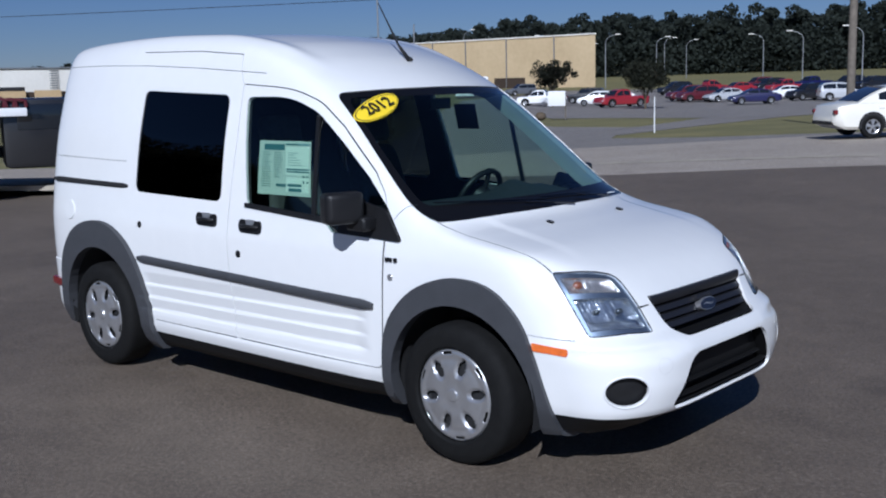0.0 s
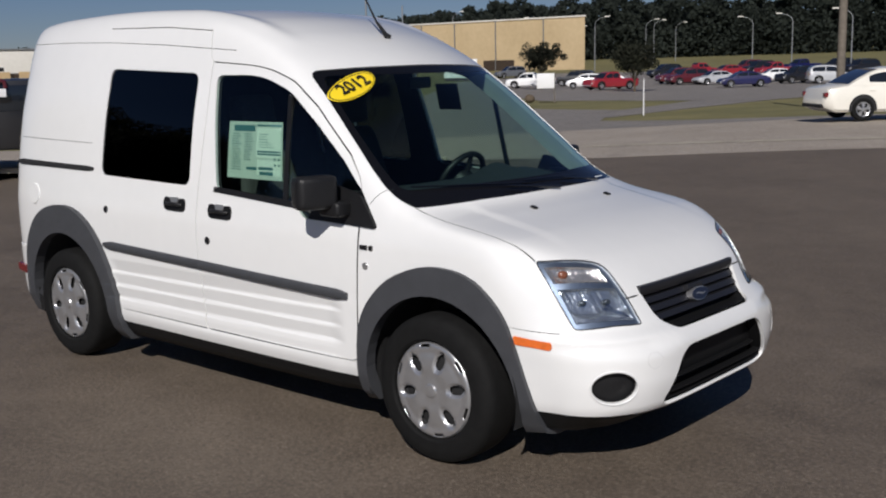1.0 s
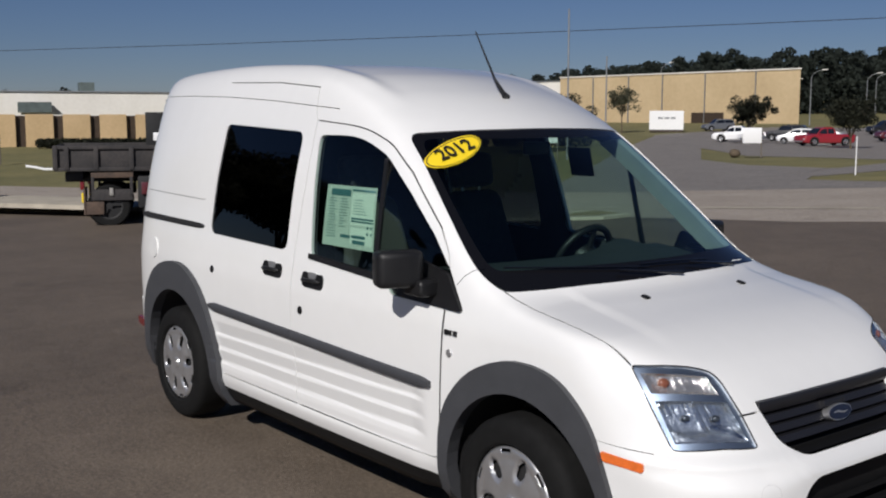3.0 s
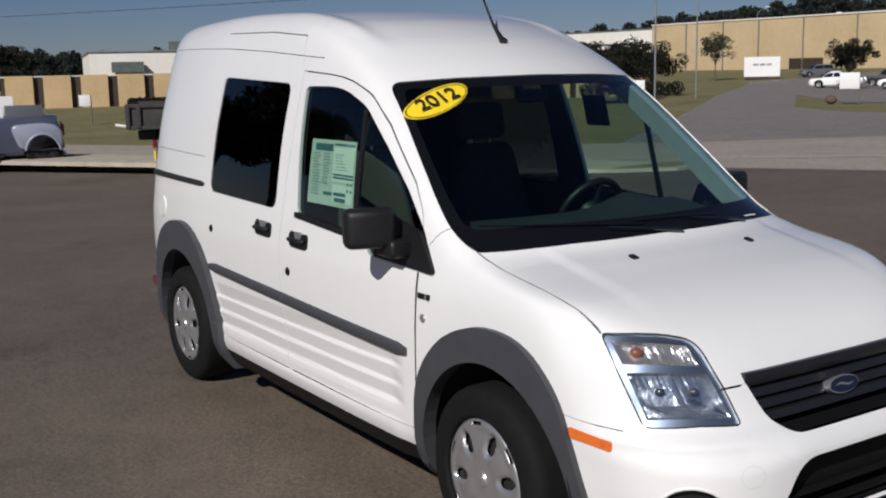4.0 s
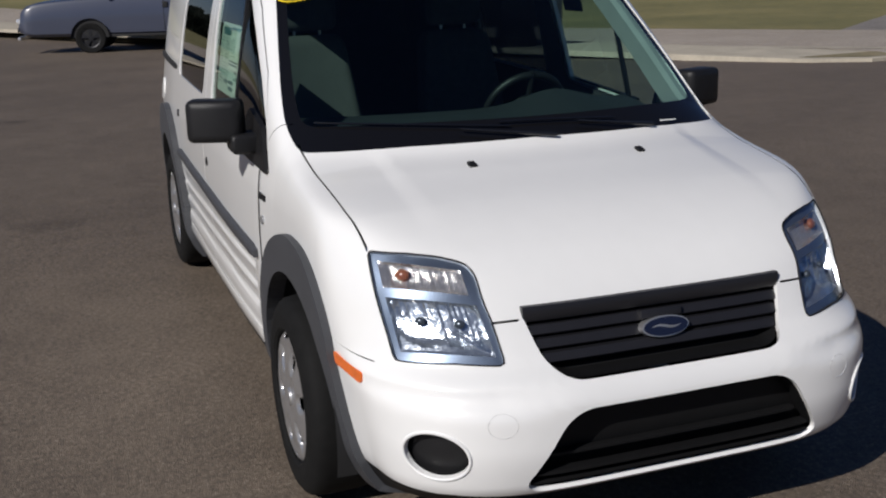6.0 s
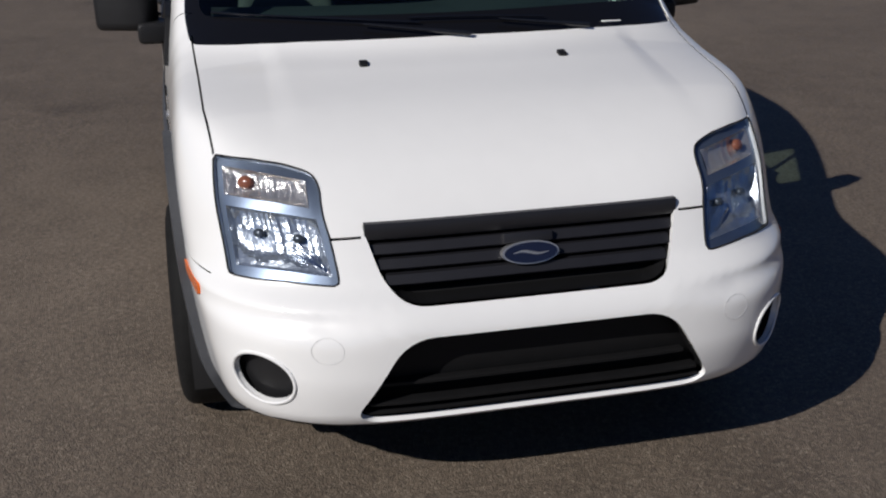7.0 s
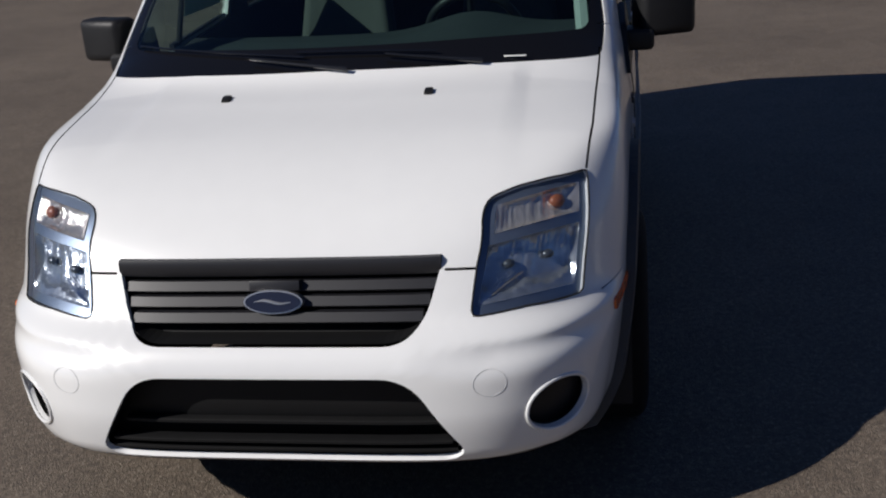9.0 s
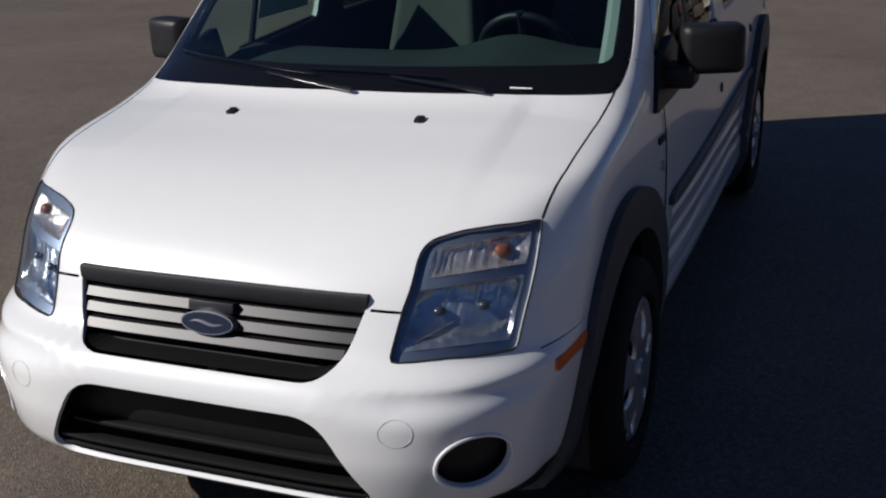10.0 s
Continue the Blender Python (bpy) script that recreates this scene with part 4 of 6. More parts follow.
def paper_piece(name, u0, u1, v0, v1, mat, off):
    bm = bmesh.new()
    n = max(1, int((v1 - v0) * 8))
    rows = [[bm.verts.new(paper_spot(u, v0 + (v1 - v0) * k / n, off)) for u in (u0, u1)] for k in range(n + 1)]
    for a, b in zip(rows, rows[1:]):
        bm.faces.new((a[0], a[1], b[1], b[0]))
    return part(name, bm, mat, paper, smooth=False)


paper_piece("sheet", 0, 1, 0, 1, paper_green, 0)
paper_piece("pale_field", 0.53, 0.97, 0.10, 0.62, paper_pale, 0.0012)
paper_piece("pale_field", 0.55, 0.97, 0.66, 0.93, paper_pale, 0.0012)
paper_piece("header_band", 0.10, 0.50, 0.06, 0.17, print_teal, 0.0012)
paper_piece("header_band", 0.53, 0.98, 0.045, 0.075, print_teal, 0.0018)
for v in (0.50, 0.545):
    paper_piece("print_bar", 0.55, 0.97, v, v + 0.028, print_teal, 0.0022)
paper_piece("print_bar", 0.36, 0.55, 0.79, 0.84, print_teal, 0.0022)
paper_piece("print_bar", 0.58, 0.84, 0.78, 0.83, print_teal, 0.0022)
paper_piece("print_bar", 0.60, 0.84, 0.86, 0.92, print_teal, 0.0022)
rng = random.Random(3)
for k in range(15):
    v = 0.21 + k * 0.045
    paper_piece("text_line", 0.07, 0.07 + rng.uniform(0.12, 0.20), v, v + 0.010, print_teal, 0.0022)
    if k < 11:
        paper_piece("text_line", 0.30, 0.30 + rng.uniform(0.10, 0.18), v, v + 0.009, print_teal, 0.0022)
    if k < 6:
        paper_piece("text_line", 0.58, 0.58 + rng.uniform(0.12, 0.30), v, v + 0.008, print_teal, 0.0022)
for v in (0.62, 0.72):
    for u in (0.86, 0.93):
        paper_piece("print_mark", u, u + 0.03, v, v + 0.04, print_teal, 0.0022)

seam_grey = material("seam_grey", (0.52, 0.52, 0.52), 0.6)
# tow eye covers and bumper corner marks
for s in (-1, 1):
    bm = bmesh.new()
    ring = []
    for t in np.linspace(0, 2 * math.pi, 29, endpoint=False):
        y, z = s * (0.528 + 0.038 * math.cos(t)), 0.520 + 0.032 * math.sin(t)
        ring.append((nose_x(y, z) + 0.0002, y, z))
    tube(bm, ring, 0.0005, 5, closed=True)
    part("tow_cover_edge", bm, seam_grey, van)

# ---- the van's cabin ----
dash_grey = material("dash_grey", (0.019, 0.022, 0.025), 0.7, vary=0.12, scale=14, bump=0.2, bump_scale=500)
bm = bmesh.new()
rows = []
for y in np.linspace(-0.70, 0.70, 29):
    hump = 0.055 * math.exp(-((y - 0.34) / 0.17) ** 2)
    prof = [(1.36, 1.02), (1.15, 1.075), (0.98, 1.105 + hump * 0.7), (0.86, 1.115 + hump), (0.80, 1.085 + hump), (0.78, 0.95), (0.84, 0.72), (0.95, 0.5)]
    rows.append([bm.verts.new((x - 0.10 * (y / 0.7) ** 2, y, z)) for x, z in prof])
for a, b in zip(rows, rows[1:]):
    for k in range(7):
        bm.faces.new((a[k], a[k + 1], b[k + 1], b[k]))
part("dashboard", bm, dash_grey, van, "dark grey dashboard")
# pale trim on the inside of the pillar beside the steering wheel
bm = bmesh.new()
rows = []
for x, y, z in bend([(0.54, 0.650, 1.64), (0.74, 0.688, 1.48), (0.93, 0.722, 1.30), (1.10, 0.742, 1.14)], 5):
    far = glass_x(y - 0.03, z) - 0.028
    rows.append([bm.verts.new((far - dx, y - dy, z - dz)) for dx, dy, dz in ((0.004, 0.0, 0.0), (0.0, 0.022, 0.0), (0.010, 0.040, 0.006), (0.125, 0.036, 0.030), (0.130, 0.014, 0.030))])
for a, b in zip(rows, rows[1:]):
    for k in range(5):
        bm.faces.new((a[k], a[(k + 1) % 5], b[(k + 1) % 5], b[k]))
bmesh.ops.recalc_face_normals(bm, faces=bm.faces)
part("pillar_trim", bm, pillar_grey, van, "pale grey inner pillar trim")
wheel_m = Matrix.Translation((0.62, 0.315, 1.062)) @ pose(0, 0, 0, 0, -62, 0)
steer = new("steering_wheel")
steer.parent = van
bm = bmesh.new()
tube(bm, [wheel_m @ Vector((0.168 * math.cos(t), 0.168 * math.sin(t), 0)) for t in np.linspace(0, 2 * math.pi, 48, endpoint=False)], 0.0165, 10, closed=True)
part("wheel_rim", bm, black_plastic, steer, "black steering wheel rim", angle=80)
bm = bmesh.new()
for t in (0.0, math.pi, math.pi * 1.5):
    tube(bm, [wheel_m @ Vector((0.05 * math.cos(t + 1.57), 0.05 * math.sin(t + 1.57), -0.02)), wheel_m @ Vector((0.185 * math.cos(t + 1.57), 0.185 * math.sin(t + 1.57), 0))], 0.014, 8)
part("spoke", bm, black_plastic, steer)
bm = bmesh.new()
lathe(bm, [(0.0, 0.02), (0.05, 0.018), (0.075, 0.0), (0.07, -0.04), (0.04, -0.08), (0.03, -0.20)], 24, "z", wheel_m)
part("steering_hub", bm, black_plastic, steer)
for y, cover in ((-0.36, True), (0.36, False)):
    seat = new("front_seat")
    seat.parent = van
    bm = bmesh.new()
    box(bm, (0.52, 0.50, 0.16), (0.12, y, 0.70), 0.06, None, 4)
    part("seat_cushion", bm, cloth_grey, seat, angle=60)
    bm = bmesh.new()
    box(bm, (0.16, 0.46, 0.62), (-0.20, y, 1.03), 0.075, pose(0, 0, 0, 0, -14, 0), 5)
    for v in bm.verts:
        v.co.y = y + (v.co.y - y) * (1.0 - 0.30 * max(0.0, v.co.z - 1.0) / 0.33)
        v.co.x -= 0.05 * math.cos((v.co.y - y) * 7)
    part("backrest", bm, cloth_light if cover else cloth_grey, seat, "pale plastic seat cover" if cover else "", angle=60)
    bm = bmesh.new()
    box(bm, (0.10, 0.27, 0.19), (-0.30, y, 1.45), 0.045, pose(0, 0, 0, 0, -10, 0), 4)
    part("headrest", bm, cloth_grey, seat, angle=60)
    for dy in (-0.06, 0.06):
        bm = bmesh.new()
        tube(bm, [(-0.29, y + dy, 1.30), (-0.30, y + dy, 1.40)], 0.007, 6)
        part("headrest_post", bm, silver, seat)
bm = bmesh.new()
box(bm, (2.9, 1.5, 0.04), (-0.4, 0, 0.50), 0.01)
part("cabin_floor", bm, trim_dark, van, "dark cabin floor")
bm = bmesh.new()
box(bm, (0.012, 0.16, 0.06), (0.62, 0.0, 1.60), 0.012)
part("rear_view_mirror", bm, black_plastic, van, "black rear-view mirror")
bm = bmesh.new()
box(bm, (0.17, 0.010, 0.16), (0.16, 0.76, 1.50), 0.004, pose(0, 0, 0, 14, 0, 0))
part("window_card", bm, black_print, van, "dark card hung inside the driver's window")
bm = bmesh.new()
box(bm, (0.030, 0.128, 0.026), (nose_x(0, 0.718) - 0.010, 0, 0.719), 0.004, pose(0, 0, 0, 0, -14, 0))
part("badge_mount", bm, grille_grey, tray)

# ---- ground, road, far lots ----
FALL = curve([(-400, -1.10), (-70, -1.09), (-40, -0.98), (-20, -0.62), (-12, -0.31), (-7, -0.12), (-3, -0.015), (-1, 0.0), (400, 0.0)])
KNOTS = [-200, -80, -70, -50, -40, -32, -26, -22, -19, -16, -14, -12, -10, -8.5, -7, -5.5, -4.2, -3, -2, -1]


def ground_z(x, y):
    base = float(np.interp(x, [-400] + KNOTS + [400], [float(FALL(k)) for k in [-400] + KNOTS + [400]]))
    bank = 0.45 * min(1.0, max(0.0, (-50 - x) / 30)) * min(1.0, max(0.0, (60 - y) / 20))
    return base + bank + 0.022 * max(0.0, y - 105)


def sheet(name, outline, mat, lift_by, label, category):
    """A level area laid on the ground's fall."""
    bm = bmesh.new()
    bm.faces.new([bm.verts.new((x, y, 0)) for x, y in outline])
    for k in KNOTS:
        bmesh.ops.bisect_plane(bm, geom=bm.verts[:] + bm.edges[:] + bm.faces[:], dist=1e-5, plane_co=(k, 0, 0), plane_no=(1, 0, 0))
    for k in (40, 60, 105):
        bmesh.ops.bisect_plane(bm, geom=bm.verts[:] + bm.edges[:] + bm.faces[:], dist=1e-5, plane_co=(0, k, 0), plane_no=(0, 1, 0))
    for v in bm.verts:
        v.co.z = ground_z(v.co.x, v.co.y) + lift_by
    for face in bm.faces:
        if face.normal.z < 0:
            face.normal_flip()
    return tagged(mesh_object(name, bm, mat, smooth=False), label, category, kind="structure")


def asphalt_material(name, dark, pale, speck, speck_scale=170.0, speck_amount=0.30):
    m = material(name, dark, 0.66, spread=(dark, pale), scale=0.45, bump=0.6, bump_scale=140)
    nt = m.node_tree
    b = nt.nodes["Principled BSDF"]
    was = b.inputs["Base Color"].links[0].from_socket
    coords = nt.nodes.new("ShaderNodeTexCoord")
    cells = nt.nodes.new("ShaderNodeTexVoronoi")
    cells.inputs["Scale"].default_value = speck_scale
    nt.links.new(coords.outputs["Object"], cells.inputs["Vector"])
    pick = nt.nodes.new("ShaderNodeSeparateColor")
    nt.links.new(cells.outputs["Color"], pick.inputs[0])
    clot, span, tone = nt.nodes.new("ShaderNodeTexNoise"), nt.nodes.new("ShaderNodeMapRange"), nt.nodes.new("ShaderNodeMix")
    clot.inputs["Scale"].default_value, clot.inputs["Detail"].default_value, clot.inputs["Roughness"].default_value = speck_scale * 0.28, 5, 0.65
    nt.links.new(coords.outputs["Object"], clot.inputs["Vector"])
    span.inputs["From Min"].default_value, span.inputs["From Max"].default_value = 0.32, 0.68
    span.inputs["To Min"].default_value, span.inputs["To Max"].default_value = 0.62, 1.38
    nt.links.new(clot.outputs[0], span.inputs["Value"])
    tone.data_type, tone.blend_type = "RGBA", "MULTIPLY"
    tone.inputs[0].default_value = 1.0
    nt.links.new(was, tone.inputs[6])
    nt.links.new(span.outputs[0], tone.inputs[7])
    was = tone.outputs[2]
    step = nt.nodes.new("ShaderNodeMapRange")
    step.inputs["From Min"].default_value, step.inputs["From Max"].default_value = 0.80, 0.98
    step.inputs["To Max"].default_value = speck_amount
    nt.links.new(pick.outputs[0], step.inputs["Value"])
    low = nt.nodes.new("ShaderNodeMapRange")
    low.inputs["From Min"].default_value, low.inputs["From Max"].default_value = 0.35, 0.0
    low.inputs["To Max"].default_value = 0.30
    nt.links.new(pick.outputs[1], low.inputs["Value"])
    darker = nt.nodes.new("ShaderNodeMix")
    darker.data_type = "RGBA"
    nt.links.new(low.outputs[0], darker.inputs[0])
    nt.links.new(was, darker.inputs[6])
    darker.inputs[7].default_value = (*[c * 0.45 for c in dark], 1)
    mix = nt.nodes.new("ShaderNodeMix")
    mix.data_type = "RGBA"
    nt.links.new(step.outputs[0], mix.inputs[0])
    nt.links.new(darker.outputs[2], mix.inputs[6])
    mix.inputs[7].default_value = (*speck, 1)
    # sparse old oil stains
    blots, warp, near, few, both, oil = (nt.nodes.new(k) for k in ("ShaderNodeTexVoronoi", "ShaderNodeTexNoise", "ShaderNodeMapRange", "ShaderNodeMapRange", "ShaderNodeMath", "ShaderNodeMix"))
    blots.inputs["Scale"].default_value = 0.75
    warp.inputs["Scale"].default_value, warp.inputs["Detail"].default_value = 5.0, 5
    bend = nt.nodes.new("ShaderNodeMix")
    bend.data_type, bend.blend_type = "RGBA", "LINEAR_LIGHT"
    bend.inputs[0].default_value = 0.22
    nt.links.new(coords.outputs["Object"], warp.inputs["Vector"])
    nt.links.new(coords.outputs["Object"], bend.inputs[6])
    nt.links.new(warp.outputs["Color"], bend.inputs[7])
    nt.links.new(bend.outputs[2], blots.inputs["Vector"])
    near.inputs["From Min"].default_value, near.inputs["From Max"].default_value = 0.20, 0.05
    nt.links.new(blots.outputs["Distance"], near.inputs["Value"])
    tell = nt.nodes.new("ShaderNodeSeparateColor")
    nt.links.new(blots.outputs["Color"], tell.inputs[0])
    few.inputs["From Min"].default_value, few.inputs["From Max"].default_value = 0.72, 1.0
    few.inputs["To Max"].default_value = 0.6
    nt.links.new(tell.outputs[0], few.inputs["Value"])
    both.operation = "MULTIPLY"
    nt.links.new(near.outputs[0], both.inputs[0])
    nt.links.new(few.outputs[0], both.inputs[1])
    oil.data_type = "RGBA"
    nt.links.new(both.outputs[0], oil.inputs[0])
    nt.links.new(mix.outputs[2], oil.inputs[6])
    oil.inputs[7].default_value = (*[c * 0.35 for c in dark], 1)
    nt.links.new(oil.outputs[2], b.inputs["Base Color"])
    return m


asphalt = asphalt_material("asphalt", (0.087, 0.067, 0.050), (0.155, 0.122, 0.092), (0.42, 0.36, 0.28), 150.0, 0.30)
road_grey = asphalt_material("road_grey", (0.30, 0.255, 0.208), (0.395, 0.343, 0.287), (0.50, 0.46, 0.40), 60.0, 0.25)
far_asphalt = asphalt_material("far_asphalt", (0.18, 0.162, 0.146), (0.245, 0.222, 0.20), (0.36, 0.34, 0.31), 20.0, 0.25)
turf = material("turf", (0.11, 0.12, 0.045), 0.95, spread=((0.100, 0.098, 0.034), (0.21, 0.18, 0.072)), scale=0.25, bump=0.8, bump_scale=12)
verge = material("verge", (0.16, 0.14, 0.07), 0.95, spread=((0.12, 0.11, 0.05), (0.28, 0.23, 0.14)), scale=1.2, bump=0.8, bump_scale=40)
concrete = material("concrete", (0.40, 0.36, 0.29), 0.9, vary=0.2, scale=2.0, bump=0.4, bump_scale=80)
EDGE, ALONG, OUT = Vector((-2.5, 16.8)), Vector((-0.8906, -0.4548)), Vector((-0.4548, 0.8906))


def by_road(a, s):
    p = EDGE + ALONG * a + OUT * s
    return (p.x, p.y)


sheet("ground", [(-400, -400), (900, -400), (900, 900), (-900, 900), (-900, -400)], turf, -0.05, "dry mown grass over gently falling ground", "grass")
sheet("parking_lot", [by_road(-120, -0.4), (-2.6, 16.2), (-6.7, 13.0), (-11.6, 11.9), by_road(140, 0), (-140, -140), (140, -140), (160, 60)], asphalt, 0.0, "worn brown-grey asphalt with pale aggregate", "asphalt")
sheet("road", [by_road(-200, -2.5), by_road(8, -2.5), by_road(12, 0.02), by_road(200, 0.02), by_road(200, 9.4), by_road(25, 9.4), by_road(12, 10.5), by_road(-4, 14.8), by_road(-200, 15.2)], road_grey, -0.012, "pale grey two-lane road beside the lot", "road")
sheet("driveway", [by_road(-5, 14.2), by_road(8, 9.0), by_road(14, 9.0), (-23.7, 23.8), (-40.2, 43.5), (-59, 66), (-95, 112), (-82, 122), (-61, 79), (-38, 50), (-30.5, 44.4), (-24.6, 42.6), (-22.0, 36.5), (-20.2, 34.5), (-18.4, 31.3), (-13.8, 29.9)], far_asphalt, -0.02, "grey asphalt driveway", "driveway")
sheet("far_parking_lot", [(-95, 113), (-60, 76), (-40.5, 58), (-34, 58), (-27.5, 56), (-22.5, 55), (-20.4, 65), (10, 100), (30, 148), (-60, 150), (-100, 146)], far_asphalt, -0.028, "grey asphalt car park across the road", "car park")
sheet("side_drive", [(-25.5, 41.5), (-24.6, 43.5), (-27.8, 57), (-22.3, 57), (-21.2, 43.6), (-20.0, 34.5), (-23, 36)], far_asphalt, -0.034, "grey asphalt way through the grass to the car park", "driveway")
sheet("road_gutter", [by_road(-200, 2.3), by_road(14, 2.3), by_road(14, 2.75), by_road(-200, 2.75)], concrete, -0.004, "pale concrete gutter strip along the road", "gutter")
# raised verge between lot and road
bm = bmesh.new()
island = [by_road(8.6, -0.6), by_road(8.9, -1.4), by_road(9.8, -1.85), by_road(60, -1.9), by_road(60, 1.0), by_road(10.6, 0.75), by_road(9.2, 0.2)]
rows = []
for inset, z in ((0.0, -0.05), (0.0, 0.055), (0.12, 0.07)):
    rows.append([bm.verts.new((*(Vector(p) + OUT * (-inset if (Vector(p) - EDGE).dot(OUT) > -0.4 else inset)), 0)) for p in island])
    for v in rows[-1]:
        v.co.z = ground_z(v.co.x, v.co.y) + z
for a, b in zip(rows, rows[1:]):
    for k in range(len(island)):
        bm.faces.new((a[k], a[(k + 1) % len(island)], b[(k + 1) % len(island)], b[k]))
bm.faces.new(rows[-1])
tagged(mesh_object("kerb", bm, concrete, smooth=False), "pale concrete kerb round a narrow verge", "kerb", kind="structure")
sheet("verge", [by_road(8.8, -0.62), by_road(9.05, -1.25), by_road(9.9, -1.65), by_road(60, -1.7), by_road(60, 0.85), by_road(10.6, 0.6), by_road(9.4, 0.1)], verge, 0.077, "narrow dry grass verge between lot and road", "verge")



# ---- parked vehicles ----
car_glass = material("car_glass", (0.012, 0.015, 0.02), 0.05, coat=0.5)
head_lens = material("head_lens", (0.65, 0.66, 0.68), 0.15, metal=0.4)


def paint(name, base, rough=0.35):
    return material(name, base, rough, vary=0.03, scale=2.0, coat=0.8)


def car_wheel(parent, m, r, w, rim_mat=None):
    hub = new("wheel")
    hub.parent, hub.matrix_basis, hub.empty_display_size = parent, m, 0.1
    bm = bmesh.new()
    lathe(bm, [(r * 0.62, -w * 0.45), (r * 0.68, -w / 2), (r * 0.92, -w / 2), (r, -w * 0.35), (r, w * 0.35), (r * 0.92, w / 2), (r * 0.6, w / 2)], 28)
    part("tyre", bm, rubber, hub, "black tyre")
    bm = bmesh.new()
    sides = 20
    ring0 = [bm.verts.new((r * 0.63 * math.cos(2 * math.pi * k / sides), -w * 0.46, r * 0.63 * math.sin(2 * math.pi * k / sides))) for k in range(sides)]
    ring1 = [bm.verts.new((r * 0.56 * math.cos(2 * math.pi * k / sides), -w * 0.40, r * 0.56 * math.sin(2 * math.pi * k / sides))) for k in range(sides)]
    ring2 = [bm.verts.new((r * 0.16 * math.cos(2 * math.pi * k / sides), -w * 0.44, r * 0.16 * math.sin(2 * math.pi * k / sides))) for k in range(sides)]
    for k in range(sides):
        j = (k + 1) % sides
        bm.faces.new((ring0[k], ring0[j], ring1[j], ring1[k]))
        if k % 4 < 2:
            bm.faces.new((ring1[k], ring1[j], ring2[j], ring2[k]))
    bm.faces.new(ring2)
    part("rim", bm, rim_mat or silver, hub, "dark steel rim" if rim_mat else "silver spoked rim", angle=20)
    bm = bmesh.new()
    lathe(bm, [(0.0, -w * 0.2), (r * 0.64, -w * 0.2)], 20)
    part("brake_disc", bm, gap_black, hub)


def car(name, label, m, colour, length, width, belt, roof, axles, wheel_r=0.32, category="car", bed=None, group="parked cars", clear=0.24, spans=None, rim=None):
    """A parked vehicle that faces +x, its middle over the origin. belt and roof: side profiles as (x, z); axles: their x."""
    c = thing(name, label, category, group, m=m)
    lower, upper = curve(belt), curve(roof)
    x0, x1 = belt[0][0], belt[-1][0]
    half = width / 2
    bm = bmesh.new()
    cols = []
    xs = np.linspace(x0, x1, 44)
    for x in xs:
        end = min((x - x0) / 0.35, (x1 - x) / 0.35, 1.0)
        w = half * (0.80 + 0.20 * math.sqrt(max(0.0, 1 - (1 - end) ** 2)))
        top = float(lower(x))
        low = clear + 0.16 * (1 - end)
        sec = [(0, low), (w * 0.9, low), (w * 0.985, low + 0.08), (w, low + (top - low) * 0.45), (w * 0.985, top - 0.10), (w * 0.94, top - 0.02), (w * 0.82, top + 0.012), (0, top + 0.03)]
        cols.append([bm.verts.new((x, y, z)) for y, z in sec] + [bm.verts.new((x, -y, z)) for y, z in sec[-2:0:-1]])
    n = len(cols[0])
    for a, b in zip(cols, cols[1:]):
        for k in range(n):
            bm.faces.new((a[k], a[(k + 1) % n], b[(k + 1) % n], b[k]))
    bm.faces.new(cols[0])
    bm.faces.new(cols[-1][::-1])
    part("body", bm, colour, c, angle=40)
    # cabin
    r0, r1 = roof[0][0], roof[-1][0]
    bm = bmesh.new()
    glass = bmesh.new()
    cols = []
    for x in np.linspace(r0, r1, 30):
        top = float(upper(x))
        base = float(lower(x)) - 0.02
        k = max(0.0, top - base)
        wb, wt = half * 0.95, half * (0.95 - 0.30 * k)
        sec = [(wb, base), (wb - (wb - wt) * 0.85, base + k * 0.86), (wt * 0.93, top - 0.01 * k), (0, top + 0.02 * k)]
        cols.append([bm.verts.new((x, y, z)) for y, z in sec] + [bm.verts.new((x, -y, z)) for y, z in sec[-2::-1]])
    n = len(cols[0])
    for a, b in zip(cols, cols[1:]):
        for k in range(n - 1):
            bm.faces.new((a[k], a[k + 1], b[k + 1], b[k]))
    bm.faces.new(cols[0])
    bm.faces.new(cols[-1][::-1])
    part("cabin", bm, colour, c, angle=40)
    # windows on both sides, windscreen, rear screen
    flat = [x for x, z in roof if z > max(z for _, z in roof) - 0.12]
    f0, f1 = min(flat), max(flat)
    for s in (-1, 1):
        glazed = spans or [(max(r0 + 0.22, f0 - 0.35), (f0 + f1) / 2 - 0.04), ((f0 + f1) / 2 + 0.04, min(r1 - 0.22, f1 + 0.45))]
        for a, b in glazed:
            if b - a < 0.2:
                continue
            bm = bmesh.new()
            rows = []
            for x in np.linspace(a, b, 8):
                top = float(upper(x))
                base = float(lower(x)) - 0.02
                k = max(0.02, top - base)
                wb, wt = half * 0.95, half * (0.95 - 0.30 * k)
                lo_q, hi_q = 0.10 / k if k > 0.14 else 0.6, 0.80
                if hi_q <= lo_q:
                    lo_q, hi_q = 0.5, 0.55
                rows.append([bm.verts.new((x, s * (wb - (wb - wt) * 0.85 * q / 0.86 + 0.006), base + k * q)) for q in (lo_q, hi_q)])
            for p, q in zip(rows, rows[1:]):
                bm.faces.new((p[0], p[1], q[1], q[0]))
            part("window", bm, car_glass, c, "dark car window")
